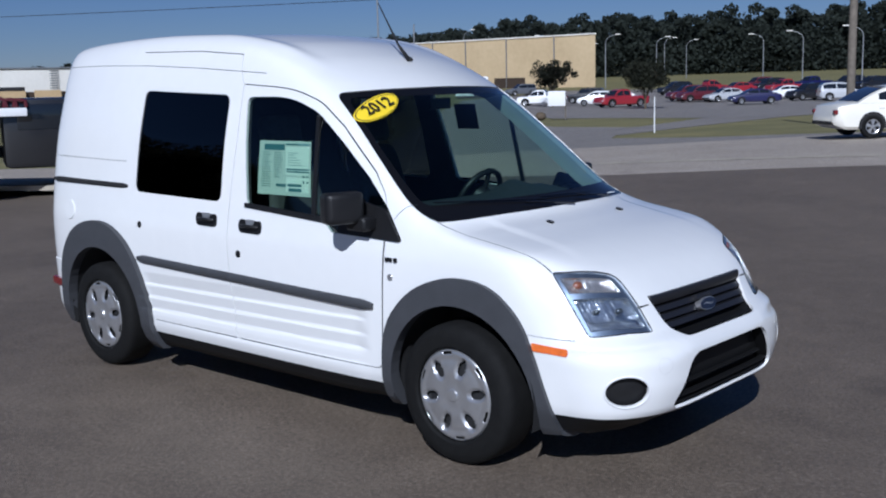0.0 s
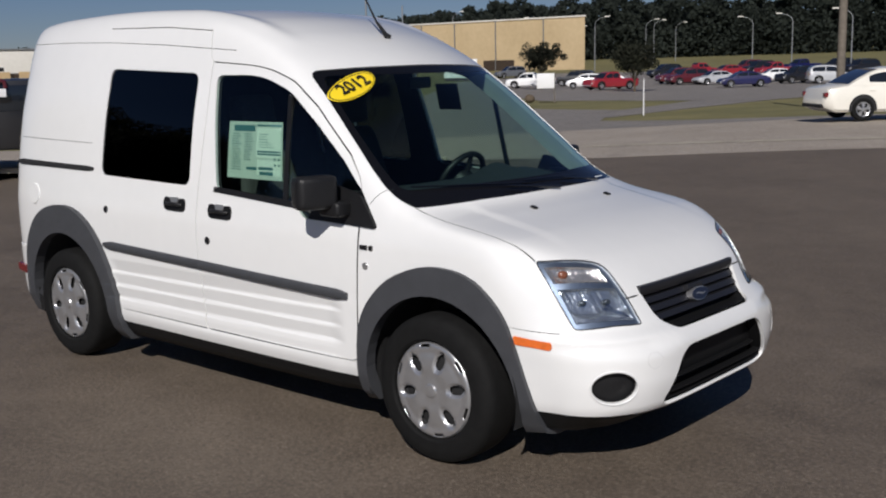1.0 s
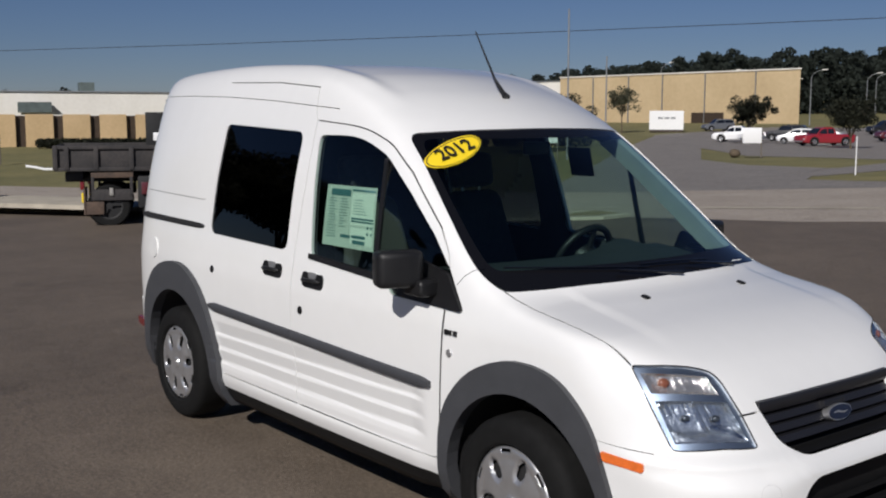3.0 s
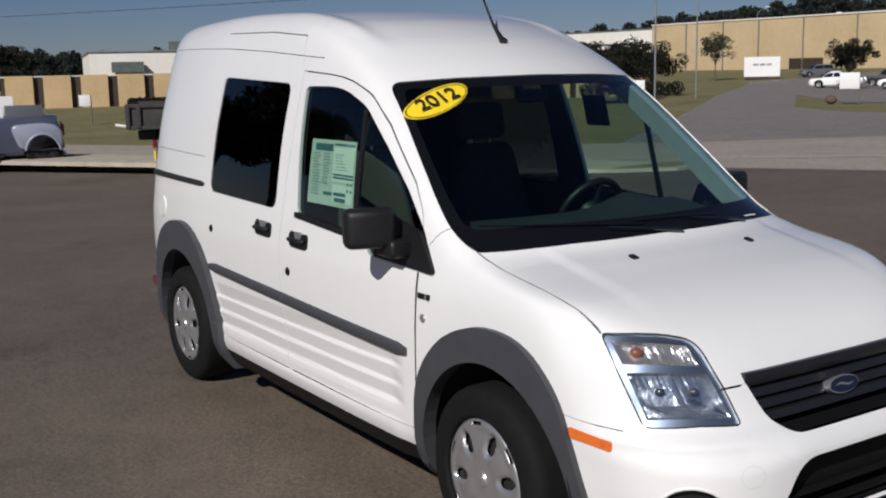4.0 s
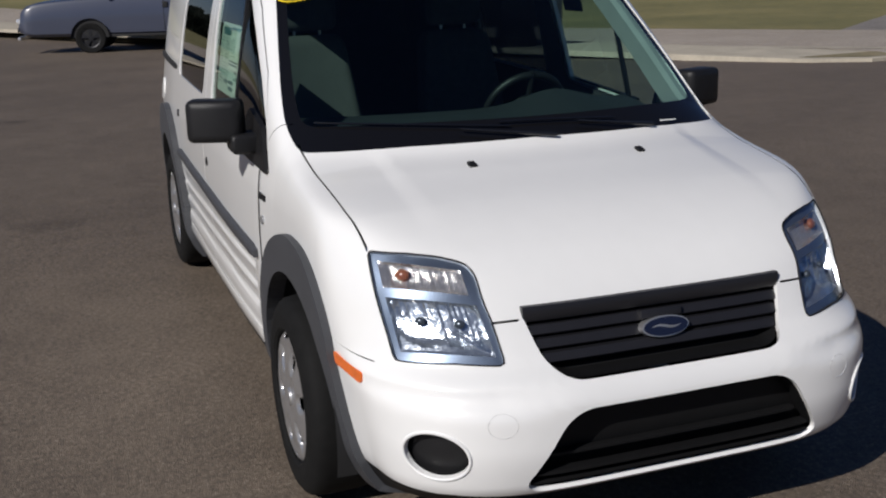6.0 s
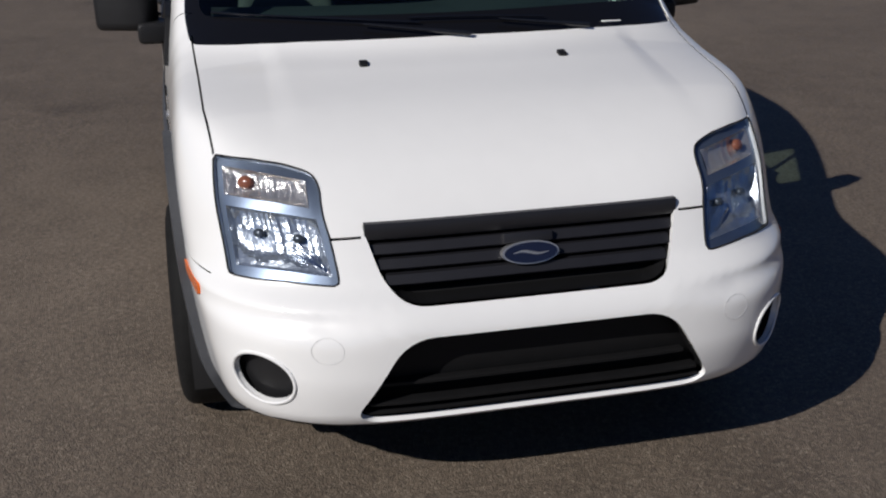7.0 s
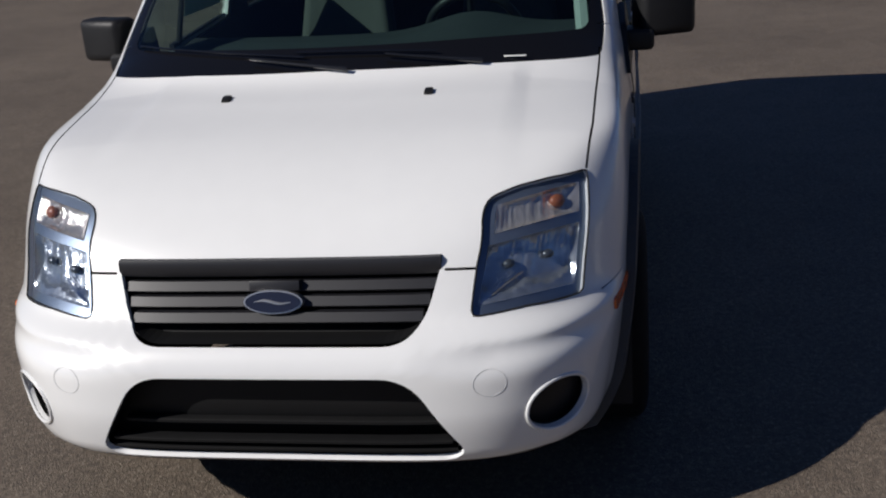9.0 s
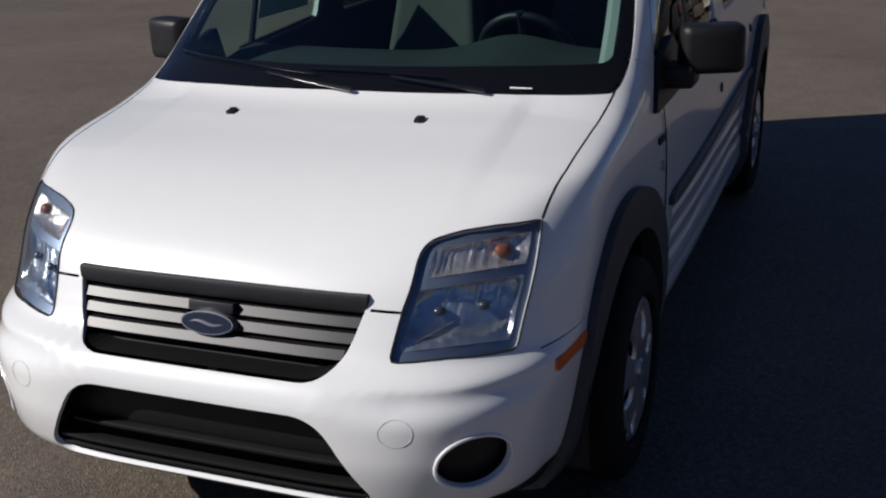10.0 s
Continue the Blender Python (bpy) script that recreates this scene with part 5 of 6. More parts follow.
    for xa, xb in ((f1 + 0.06, r1 - 0.06), (f0 - 0.06, r0 + 0.06)):
        if abs(xa - xb) < 0.1:
            continue
        bm = bmesh.new()
        rows = []
        for x in np.linspace(xa, xb, 6):
            top = float(upper(x)) + 0.02 * (float(upper(x)) - float(lower(x)))
            k = max(0.0, float(upper(x)) - float(lower(x)))
            wt = half * (0.95 - 0.30 * k) * 0.84
            rows.append([bm.verts.new((x, y, top + 0.008 + (0.012 if y == 0 else 0))) for y in (-wt, 0, wt)])
        for p, q in zip(rows, rows[1:]):
            bm.faces.new((p[0], p[1], q[1], q[0]))
            bm.faces.new((p[1], p[2], q[2], q[1]))
        part("windscreen", bm, car_glass, c, "dark windscreen")
    for x in axles:
        for s in (-1, 1):
            bm = bmesh.new()
            lathe(bm, [(0.0, 0.0), (wheel_r * 1.22, 0.0), (wheel_r * 1.22, 0.06)], 28, m=Matrix.Translation((x, s * (half + 0.004), wheel_r + 0.02)))
            bmesh.ops.delete(bm, geom=[v for v in bm.verts if v.co.z < clear - 0.04], context="VERTS")
            part("wheel_arch", bm, gap_black, c, "dark wheel arch")
            car_wheel(c, pose(x, s * (half - 0.075), wheel_r, 0, 0, 0 if s < 0 else 180), wheel_r, 0.20, rim)
    for s in (-1, 1):
        for x, mat, nm in ((x1 - 0.06, head_lens, "headlight"), (x0 + 0.06, red_lens, "tail_light")):
            bm = bmesh.new()
            if spans and x < 0:
                box(bm, (0.05, 0.13, 0.30), (x0 + 0.01, s * half * 0.74, 1.10), 0.02)
            else:
                box(bm, (0.22, 0.16, 0.13), (x - (0.06 if x > 0 else -0.06), s * half * 0.84, float(lower(x)) - 0.13), 0.03)
            part(nm, bm, mat, c)
        bm = bmesh.new()
        box(bm, (0.10, 0.17, 0.12), (f1 + 0.42, s * (half + 0.06), float(lower(f1)) + 0.10), 0.03)
        part("mirror", bm, colour, c)
        if category == "car":
            for k in range(2):
                bm = bmesh.new()
                box(bm, (0.16, 0.03, 0.03), ((f0 + f1) / 2 + 0.10 - k * 0.95, s * half * 0.995, float(lower(0)) - 0.12), 0.008)
                part("door_handle", bm, colour, c)
    for x in (x0 + 0.02, x1 - 0.02):
        bm = bmesh.new()
        box(bm, (0.10, width * 0.78, 0.10), (x, 0, 0.42), 0.03)
        part("bumper", bm, gap_black if category == "car" else silver, c)
    return c


def on_ground(x, y, yaw):
    return pose(x, y, ground_z(x, y), 0, 0, yaw)


SEDAN = dict(length=4.8, width=1.80, belt=[(-2.40, 0.62), (-2.34, 0.86), (-1.6, 0.98), (0.0, 0.95), (0.9, 0.92), (1.9, 0.80), (2.30, 0.66), (2.40, 0.48)],
             roof=[(-1.75, 0.97), (-1.35, 1.20), (-0.8, 1.40), (-0.2, 1.45), (0.35, 1.40), (1.25, 0.93)], axles=(-1.33, 1.42))
SUV = dict(length=4.7, width=1.85, belt=[(-2.30, 0.60), (-2.25, 1.05), (-1.6, 1.10), (0.0, 1.08), (1.0, 1.05), (2.0, 0.98), (2.28, 0.78), (2.35, 0.55)],
           roof=[(-2.20, 1.08), (-2.05, 1.55), (-1.6, 1.74), (-0.6, 1.78), (0.2, 1.72), (1.10, 1.06)], axles=(-1.35, 1.40), wheel_r=0.36)
PICKUP = dict(length=5.4, width=1.90, belt=[(-2.70, 0.62), (-2.66, 1.02), (-0.7, 1.04), (0.4, 1.02), (1.3, 1.0), (2.4, 0.95), (2.66, 0.76), (2.72, 0.5)],
              roof=[(-0.62, 1.03), (-0.52, 1.55), (-0.2, 1.68), (0.4, 1.68), (0.75, 1.58), (1.35, 1.02)], axles=(-1.55, 1.65), wheel_r=0.37)
HATCH = dict(length=4.1, width=1.70, belt=[(-2.0, 0.6), (-1.95, 0.95), (-1.2, 1.0), (0.0, 0.96), (0.9, 0.93), (1.8, 0.80), (2.0, 0.64), (2.05, 0.45)],
             roof=[(-1.92, 0.96), (-1.6, 1.34), (-0.9, 1.49), (-0.2, 1.50), (0.3, 1.43), (1.2, 0.93)], axles=(-1.22, 1.28), wheel_r=0.30)
cream_white = paint("cream_white", (0.78, 0.75, 0.67))
car_white = paint("car_white", (0.80, 0.80, 0.80))
car_red = paint("car_red", (0.27, 0.018, 0.025))
car_maroon = paint("car_maroon", (0.09, 0.012, 0.018))
car_black = paint("car_black", (0.012, 0.012, 0.014))
car_navy = paint("car_navy", (0.008, 0.008, 0.060))
car_silver = paint("car_silver", (0.42, 0.43, 0.45))
car_grey = paint("car_grey", (0.10, 0.105, 0.115))
car("sedan", "cream white four-door sedan on the road", on_ground(-6.1, 27.5, 44), cream_white, **SEDAN, group="")
# the far car park
FAR = [("pickup_truck", "red pickup truck in the far car park", -51.9, 85.2, 246, car_red, PICKUP, "truck"),
       ("hatchback", "white hatchback in the far car park", -57.6, 89.5, 215, car_white, HATCH, "car"),
       ("sedan", "white sedan in the far car park", -57.5, 93.5, 215, car_white, SEDAN, "car"),
       ("suv", "black utility vehicle in the far car park", -66.0, 100.0, 205, car_black, SUV, "car"),
       ("pickup_truck", "white pickup truck behind the sign board", -66.0, 91.5, 205, car_white, PICKUP, "truck"),
       ("suv", "dark green utility vehicle near the white trailer", -96.0, 127.0, 240, car_grey, SUV, "car"),
       ("suv", "maroon utility vehicle in the far car park", -56.8, 106.8, 235, car_maroon, SUV, "car"),
       ("suv", "maroon utility vehicle in the far car park", -53.2, 102.8, 235, car_maroon, SUV, "car"),
       ("sedan", "silver sedan in the far car park", -49.5, 102.0, 235, car_silver, SEDAN, "car"),
       ("sedan", "dark blue sedan in the far car park", -41.1, 91.1, 222, car_navy, SEDAN, "car"),
       ("sedan", "white sedan in the far car park", -46.0, 109.0, 222, car_white, SEDAN, "car"),
       ("suv", "black utility vehicle in the far car park", -41.7, 104.9, 240, car_black, SUV, "car"),
       ("suv", "silver utility vehicle in the far car park", -36.9, 101.5, 35, car_silver, SUV, "car"),
       ("sedan", "grey sedan in the far car park", -34.0, 106.5, 230, car_silver, SEDAN, "car"),
       ("pickup_truck", "red pickup truck in the far car park", -66.5, 130.5, 60, car_red, PICKUP, "truck"),
       ("suv", "black utility vehicle in the far car park", -68.0, 124.0, 240, car_black, SUV, "car"),
       ("suv", "black utility vehicle in the far car park", -58.5, 132.0, 240, car_black, SUV, "car"),
       ("pickup_truck", "red pickup truck in the far car park", -54.0, 127.0, 240, car_red, PICKUP, "truck"),
       ("sedan", "red sedan in the far car park", -60.0, 126.0, 240, car_red, SEDAN, "car"),
       ("pickup_truck", "dark blue pickup truck in the far car park", -56.0, 140.0, 240, car_navy, PICKUP, "truck"),
       ("suv", "black utility vehicle in the far car park", -50.0, 137.0, 240, car_black, SUV, "car"),
       ("suv", "maroon utility vehicle in the far car park", -63.0, 138.0, 240, car_maroon, SUV, "car"),
       ("suv", "black utility vehicle in the far car park", -44.0, 129.0, 240, car_black, SUV, "car")]
for name, label, x, y, yaw, colour, kind_of, category in FAR:
    car(name, label, on_ground(x, y, yaw), colour, **kind_of, category=category)
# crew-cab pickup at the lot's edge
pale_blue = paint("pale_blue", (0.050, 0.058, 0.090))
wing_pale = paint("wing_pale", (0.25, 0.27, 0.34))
wheel_grey = material("wheel_grey", (0.022, 0.022, 0.025), 0.45, metal=0.5, vary=0.3, scale=9)
BIG = dict(length=6.5, width=2.03, belt=[(-3.42, 0.75), (-3.38, 1.42), (-3.1, 1.45), (-1.7, 1.46), (0.6, 1.46), (1.6, 1.42), (2.7, 1.30), (3.05, 1.0), (3.1, 0.6)],
           roof=[(-1.76, 1.45), (-1.52, 2.0), (-1.2, 2.13), (0.3, 2.15), (0.8, 2.0), (1.5, 1.45)], axles=(-2.87, 1.2), wheel_r=0.41)
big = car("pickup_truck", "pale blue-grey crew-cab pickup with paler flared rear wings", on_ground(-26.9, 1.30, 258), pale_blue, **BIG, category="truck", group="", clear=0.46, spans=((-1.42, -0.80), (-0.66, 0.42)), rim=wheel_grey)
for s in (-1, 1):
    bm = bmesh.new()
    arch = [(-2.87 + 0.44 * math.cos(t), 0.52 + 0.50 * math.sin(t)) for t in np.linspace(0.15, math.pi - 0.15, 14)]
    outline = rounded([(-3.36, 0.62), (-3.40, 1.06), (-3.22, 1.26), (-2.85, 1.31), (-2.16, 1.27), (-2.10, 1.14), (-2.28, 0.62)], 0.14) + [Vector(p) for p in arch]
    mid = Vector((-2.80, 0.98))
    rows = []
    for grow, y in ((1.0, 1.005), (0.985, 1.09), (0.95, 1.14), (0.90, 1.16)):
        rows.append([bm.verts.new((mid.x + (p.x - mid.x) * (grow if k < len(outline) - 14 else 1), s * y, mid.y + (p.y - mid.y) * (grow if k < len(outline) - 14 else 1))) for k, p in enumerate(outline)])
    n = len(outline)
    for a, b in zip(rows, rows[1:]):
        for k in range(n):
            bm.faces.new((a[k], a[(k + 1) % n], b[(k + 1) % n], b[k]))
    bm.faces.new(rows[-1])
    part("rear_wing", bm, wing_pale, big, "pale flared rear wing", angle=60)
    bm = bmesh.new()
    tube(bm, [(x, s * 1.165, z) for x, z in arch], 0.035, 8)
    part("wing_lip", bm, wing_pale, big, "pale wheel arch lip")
    car_wheel(big, pose(-2.87, s * 1.00, 0.41, 0, 0, 0 if s < 0 else 180), 0.41, 0.22, wheel_grey)
    for x in (-1.51, -0.81):
        bm = bmesh.new()
        box(bm, (0.14, 0.04, 0.15), (x, s * 1.015, 1.25), 0.012)
        part("door_handle", bm, gap_black, big, "black door handle")
    for x in (-1.70, -0.76):
        bm = bmesh.new()
        box(bm, (0.012, 0.02, 0.86), (x, s * 1.008, 1.00), 0.002)
        part("door_gap", bm, gap_black, big, "dark door gap")
    bm = bmesh.new()
    box(bm, (2.6, 0.10, 0.07), (-0.6, s * 0.96, 0.46), 0.02)
    part("side_step", bm, gap_black, big, "dark side step")
bm = bmesh.new()
box(bm, (0.95, 0.5, 0.60), (-2.46, 0.55, 1.46), 0.03)
part("tool_box", bm, car_grey, big, "dark tool box in the bed")
bm = bmesh.new()
box(bm, (0.16, 0.3, 0.50), (-1.88, 0.65, 1.45), 0.02)
part("white_case", bm, car_white, big, "white case in the bed")

steel_wear = material("steel_wear", (0.30, 0.29, 0.27), 0.6, metal=0.4, vary=0.3, scale=10)
# dump truck
rust = material("rust", (0.04, 0.038, 0.037), 0.8, spread=((0.016, 0.016, 0.018), (0.055, 0.048, 0.046)), scale=2.5, bump=0.4, bump_scale=40)
rust_brown = material("rust_brown", (0.09, 0.06, 0.045), 0.85, spread=((0.03, 0.024, 0.022), (0.13, 0.085, 0.06)), scale=4.0, bump=0.4, bump_scale=40)
frame_black = material("frame_black", (0.009, 0.009, 0.010), 0.7, vary=0.4, scale=5)
dump = thing("dump_truck", "old dump truck with a dark rusty steel bed", "truck", m=on_ground(-18.5, 5.3, 66))


def truck_box(name, x0, x1, y0, y1, z0, z1, mat, parent, label="", bevel=0.012):
    bm = bmesh.new()
    box(bm, (x1 - x0, y1 - y0, z1 - z0), ((x0 + x1) / 2, (y0 + y1) / 2, (z0 + z1) / 2), bevel)
    return part(name, bm, mat, parent, label)


for y in (-0.45, 0.45):
    truck_box("chassis_rail", -0.9, 4.3, y - 0.05, y + 0.05, 0.92, 1.12, frame_black, dump)
bed_ob = new("dump_bed")
bed_ob.parent = dump
truck_box("bed_floor", -1.05, 1.16, -1.06, 1.06, 1.17, 1.25, rust, bed_ob)
for s in (-1, 1):
    truck_box("bed_side", -1.05, 1.16, s * 1.08 - 0.02, s * 1.08 + 0.02, 1.22, 1.68, rust, bed_ob)
    truck_box("top_rail", -1.05, 1.16, s * 1.10 - 0.05, s * 1.10 + 0.05, 1.62, 1.70, rust, bed_ob)
    truck_box("bottom_rail", -1.05, 1.16, s * 1.10 - 0.05, s * 1.10 + 0.05, 1.17, 1.25, rust, bed_ob)
    for x in (-1.02, -0.80, -0.22, 0.48, 0.98, 1.14):
        truck_box("stake", x - 0.045, x + 0.045, s * 1.125 - 0.045, s * 1.125 + 0.045, 1.20, 1.68, rust, bed_ob)
    truck_box("headboard_wing", 0.78, 1.17, s * 1.06 - 0.03, s * 1.06 + 0.03, 1.68, 2.38, frame_black, bed_ob)
    # guard over the rear wheels
    truck_box("guard_top", -0.34, 0.50, s * 0.85 - 0.27, s * 0.85 + 0.27, 1.03, 1.14, rust_brown, dump, "rusty wheel guard")
    truck_box("guard_face", -0.30, 0.48, s * 1.10 - 0.03, s * 1.10 + 0.03, 0.56, 0.79, rust, dump)
    for x in (-0.31, 0.46):
        truck_box("guard_post", x - 0.03, x + 0.03, s * 1.10 - 0.03, s * 1.10 + 0.03, 0.56, 1.05, rust, dump)
    truck_box("step_plate", 0.02, 0.10, s * 1.15 - 0.02, s * 1.15 + 0.02, 0.66, 0.82, steel_wear, dump)
    truck_box("mud_flap", -0.50, -0.46, s * 0.85 - 0.30, s * 0.85 + 0.30, 0.26, 0.82, rust_brown, dump, "brown mud flap")
    truck_box("side_flap", -0.46, -0.10, s * 1.12 - 0.012, s * 1.12 + 0.012, 0.27, 0.54, rust_brown, dump, "brown mud flap")
    truck_box("tail_light", -0.56, -0.48, s * 1.02 - 0.09, s * 1.02 + 0.09, 0.78, 0.95, red_lens, dump, "dull red tail light")
    truck_box("reflector", -0.54, -0.50, s * 1.03 - 0.08, s * 1.03 + 0.08, 0.52, 0.72, yellow_vinyl, dump, "yellow reflector")
    truck_box("fuel_tank", 0.58, 1.30, s * 0.82 - 0.25, s * 0.82 + 0.25, 0.38, 1.06, frame_black, dump, "dark fuel tank", 0.06)
    truck_box("red_can", 0.66, 0.82, s * 1.12 - 0.05, s * 1.12 + 0.05, 0.68, 0.93, car_maroon, dump, "dull red can")
    for x, ys in ((0.0, (0.72, 0.96)), (3.3, (0.90,))):
        for y in ys:
            # near-black rims: the shade on these wheels is put into their colour
            car_wheel(dump, pose(x, s * y, 0.44, 0, 0, 0 if s < 0 else 180), 0.44, 0.23, frame_black)
truck_box("tailgate", -1.08, -1.03, -1.06, 1.06, 1.22, 1.68, rust, bed_ob)
truck_box("headboard", 1.12, 1.17, -1.06, 1.06, 1.22, 2.36, frame_black, bed_ob)
truck_box("cab_shield", 1.10, 1.95, -1.06, 1.06, 2.30, 2.38, frame_black, bed_ob, "dark steel cab shield")
truck_box("rear_box", -0.86, -0.50, -0.9, 0.9, 0.98, 1.14, frame_black, dump)
truck_box("axle", -0.2, 0.2, -0.7, 0.7, 0.32, 0.56, frame_black, dump, bevel=0.05)
cab = truck_box("cab", 1.45, 3.0, -0.98, 0.98, 0.70, 2.15, car_black, dump, "black cab", 0.15)
truck_box("hood", 2.95, 4.3, -0.85, 0.85, 0.70, 1.50, car_black, dump, "black hood", 0.12)
for s in (-1, 1):
    truck_box("window", 1.75, 2.75, s * 0.985 - 0.01, s * 0.985 + 0.01, 1.50, 2.02, car_glass, cab)
truck_box("rear_window", 1.435, 1.445, -0.7, 0.7, 1.55, 2.0, car_glass, cab)
truck_box("side_board", 0.93, 1.95, -1.15, -1.10, 1.79, 1.96, car_white, dump, "white board beside the cab")
for k in range(4):
    bm = bmesh.new()
    x = 1.14 + 0.19 * k
    tube(bm, [(x, -1.02, 1.97), (x + 0.03, -1.03, 2.13), (x + 0.14, -1.04, 2.17 - 0.02 * k), (x + 0.22, -1.03, 2.10), (x + 0.24, -1.02, 1.97)], 0.045, 7)
    part("red_hose", bm, car_maroon, dump, "coiled dull red hose")
for k in range(3):
    bm = bmesh.new()
    tube(bm, [(1.25, -0.95 + 0.14 * k, 1.60), (1.28, -0.98 + 0.14 * k, 1.92), (1.32, -0.90 + 0.14 * k, 1.62)], 0.014, 6)
    part("hose", bm, white_print, dump, "pale air hose")

# ---- buildings ----
beige = material("beige_wall", (0.50, 0.38, 0.22), 0.9, spread=((0.46, 0.345, 0.20), (0.56, 0.43, 0.26)), scale=0.15, bump=0.3, bump_scale=6)
tan_panel = material("tan_panel", (0.52, 0.37, 0.20), 0.9, spread=((0.46, 0.33, 0.175), (0.60, 0.43, 0.245)), scale=0.6, bump=0.4, bump_scale=20)
white_wall = material("white_wall", (0.76, 0.73, 0.67), 0.85, spread=((0.70, 0.67, 0.61), (0.82, 0.79, 0.73)), scale=0.3)
roof_green = material("roof_green", (0.10, 0.125, 0.12), 0.5, vary=0.3, scale=1.5)
shade_brown = material("shade_brown", (0.045, 0.030, 0.020), 0.6, vary=0.3, scale=3)
steel_grey = material("steel_grey", (0.30, 0.31, 0.32), 0.5, metal=0.6, vary=0.15, scale=4)
leaf_dark = material("leaf_dark", (0.035, 0.050, 0.022), 0.8, spread=((0.015, 0.018, 0.012), (0.038, 0.041, 0.022)), scale=0.8, random_tint=0.15)
leaf_pale = material("leaf_pale", (0.10, 0.11, 0.06), 0.85, spread=((0.07, 0.075, 0.045), (0.14, 0.14, 0.09)), scale=0.8)
leaf_far = material("leaf_far", (0.04, 0.055, 0.03), 0.9, spread=((0.026, 0.035, 0.029), (0.048, 0.060, 0.047)), scale=0.06)
bark = material("bark", (0.10, 0.075, 0.05), 0.95, vary=0.35, scale=8, bump=0.6, bump_scale=30)
wood_pole = material("wood_pole", (0.15, 0.128, 0.105), 0.9, vary=0.3, scale=6, bump=0.4, bump_scale=40)


def plain_box(name, x0, x1, y0, y1, z0, z1, mat, parent, label="", bevel=0.02):
    bm = bmesh.new()
    box(bm, (x1 - x0, y1 - y0, z1 - z0), ((x0 + x1) / 2, (y0 + y1) / 2, (z0 + z1) / 2), bevel)
    return part(name, bm, mat, parent, label, smooth=False)


def frame_at(x, y, way):
    """A pose whose x axis runs along way on the plan."""
    return pose(x, y, ground_z(x, y), 0, 0, math.degrees(math.atan2(way[1], way[0])))


# warehouse across the far car park
ware = thing("warehouse", "large windowless beige warehouse with a flat roof", "building")
for ob in (plain_box("wall", -168, -107.6, 165, 225, -1.5, 9.75, beige, ware), plain_box("roof_trim", -168.2, -107.4, 164.8, 225, 9.76, 10.0, white_wall, ware, "pale roof edge")):
    for v in ob.data.vertices:
        v.co.x -= 0.8 * (v.co.y - 164.8)
for x in (-158, -148, -139, -128.5, -117):
    plain_box("downpipe", x, x + 0.12, 164.6, 164.95, -1.2, 9.7, steel_grey, ware, "thin wall pipe")
plain_box("dock_opening", -131.5, -124.0, 164.7, 164.95, 0.0, 2.2, shade_brown, ware, "dark loading dock opening")
white_ware = thing("warehouse_annex", "long white warehouse annex with flat roof", "building")
plain_box("wall", -235, -168.3, 168, 230, -1.5, 9.2, white_wall, white_ware)
plain_box("roof_trim", -235.2, -168.3, 167.8, 230, 9.21, 9.4, steel_grey, white_ware)
for x in (-222, -200, -181):
    plain_box("wall_vent", x, x + 6, 167.4, 167.95, 4.0, 6.5, steel_grey, white_ware)
# low office wing with tan panels between dark window slots
WAY = Vector((0.24, 0.97)).normalized()


def office(name, start, first, count, height, label):
    ob = thing(name, label, "building", m=frame_at(start[0] + WAY.x * first, start[1] + WAY.y * first, WAY))
    run = count * 2.72
    plain_box("core_wall", -0.3, run, 0.35, 12, -0.5, height - 0.12, shade_brown, ob, "dark recessed window wall")
    plain_box("roof", -0.3, run, 0.34, 12.2, height - 0.11, height - 0.03, white_wall, ob, "flat pale roof edge")
    for k in range(count):
        plain_box("panel", k * 2.72, k * 2.72 + 2.0, -0.02, 0.33, -0.5, height, tan_panel, ob)
    return ob


office("office_building", (-82, 14), 0.5, 13, 2.42, "low flat-roofed office with tan panels and dark slots")
office("office_building", (-82, 14), 40, 6, 3.6, "flat-roofed tan panelled office wing behind trees")
shed = thing("white_hall", "long low white hall with flat roof behind the office", "building", m=frame_at(-103.3, 26.8, WAY))
plain_box("wall", 0, 60, 0, 30, -0.5, 4.55, white_wall, shed)
plain_box("roof_trim", -0.15, 60.15, -0.15, 30, 4.56, 4.70, steel_grey, shed)
for x, w, z in ((2.0, 3.0, 2.6), (16, 1.2, 2.9), (31, 2.0, 4.6), (40, 3.5, 4.6), (44, 1.0, 4.6), (8, 1.4, 4.6)):
    plain_box("roof_unit", x, x + w, -1.5 if z < 4 else 2, -0.3 if z < 4 else 4, z, z + 1.0, roof_green, shed, "dark grey-green rooftop unit")
for k in range(9):
    plain_box("ladder_rung", 25, 25.8, -0.3, -0.2, 2.6 + k * 0.24, 2.68 + k * 0.24, steel_grey, shed)
# white trailer
trailer = thing("box_trailer", "white box trailer parked at the driveway's end", "trailer", m=pose(-100.4, 120.6, ground_z(-100.4, 120.6), 0, 0, 40))
plain_box("box", -2.45, 2.45, -1.2, 1.2, 0.35, 3.1, car_white, trailer)
plain_box("skirt", -2.35, 2.35, -1.1, 1.1, 0.0, 0.34, shade_brown, trailer)
for k in range(3):
    plain_box("marking", -1.2 + k * 0.9, -0.5 + k * 0.9, -1.22, -1.205, 1.9, 2.2, steel_grey, trailer)


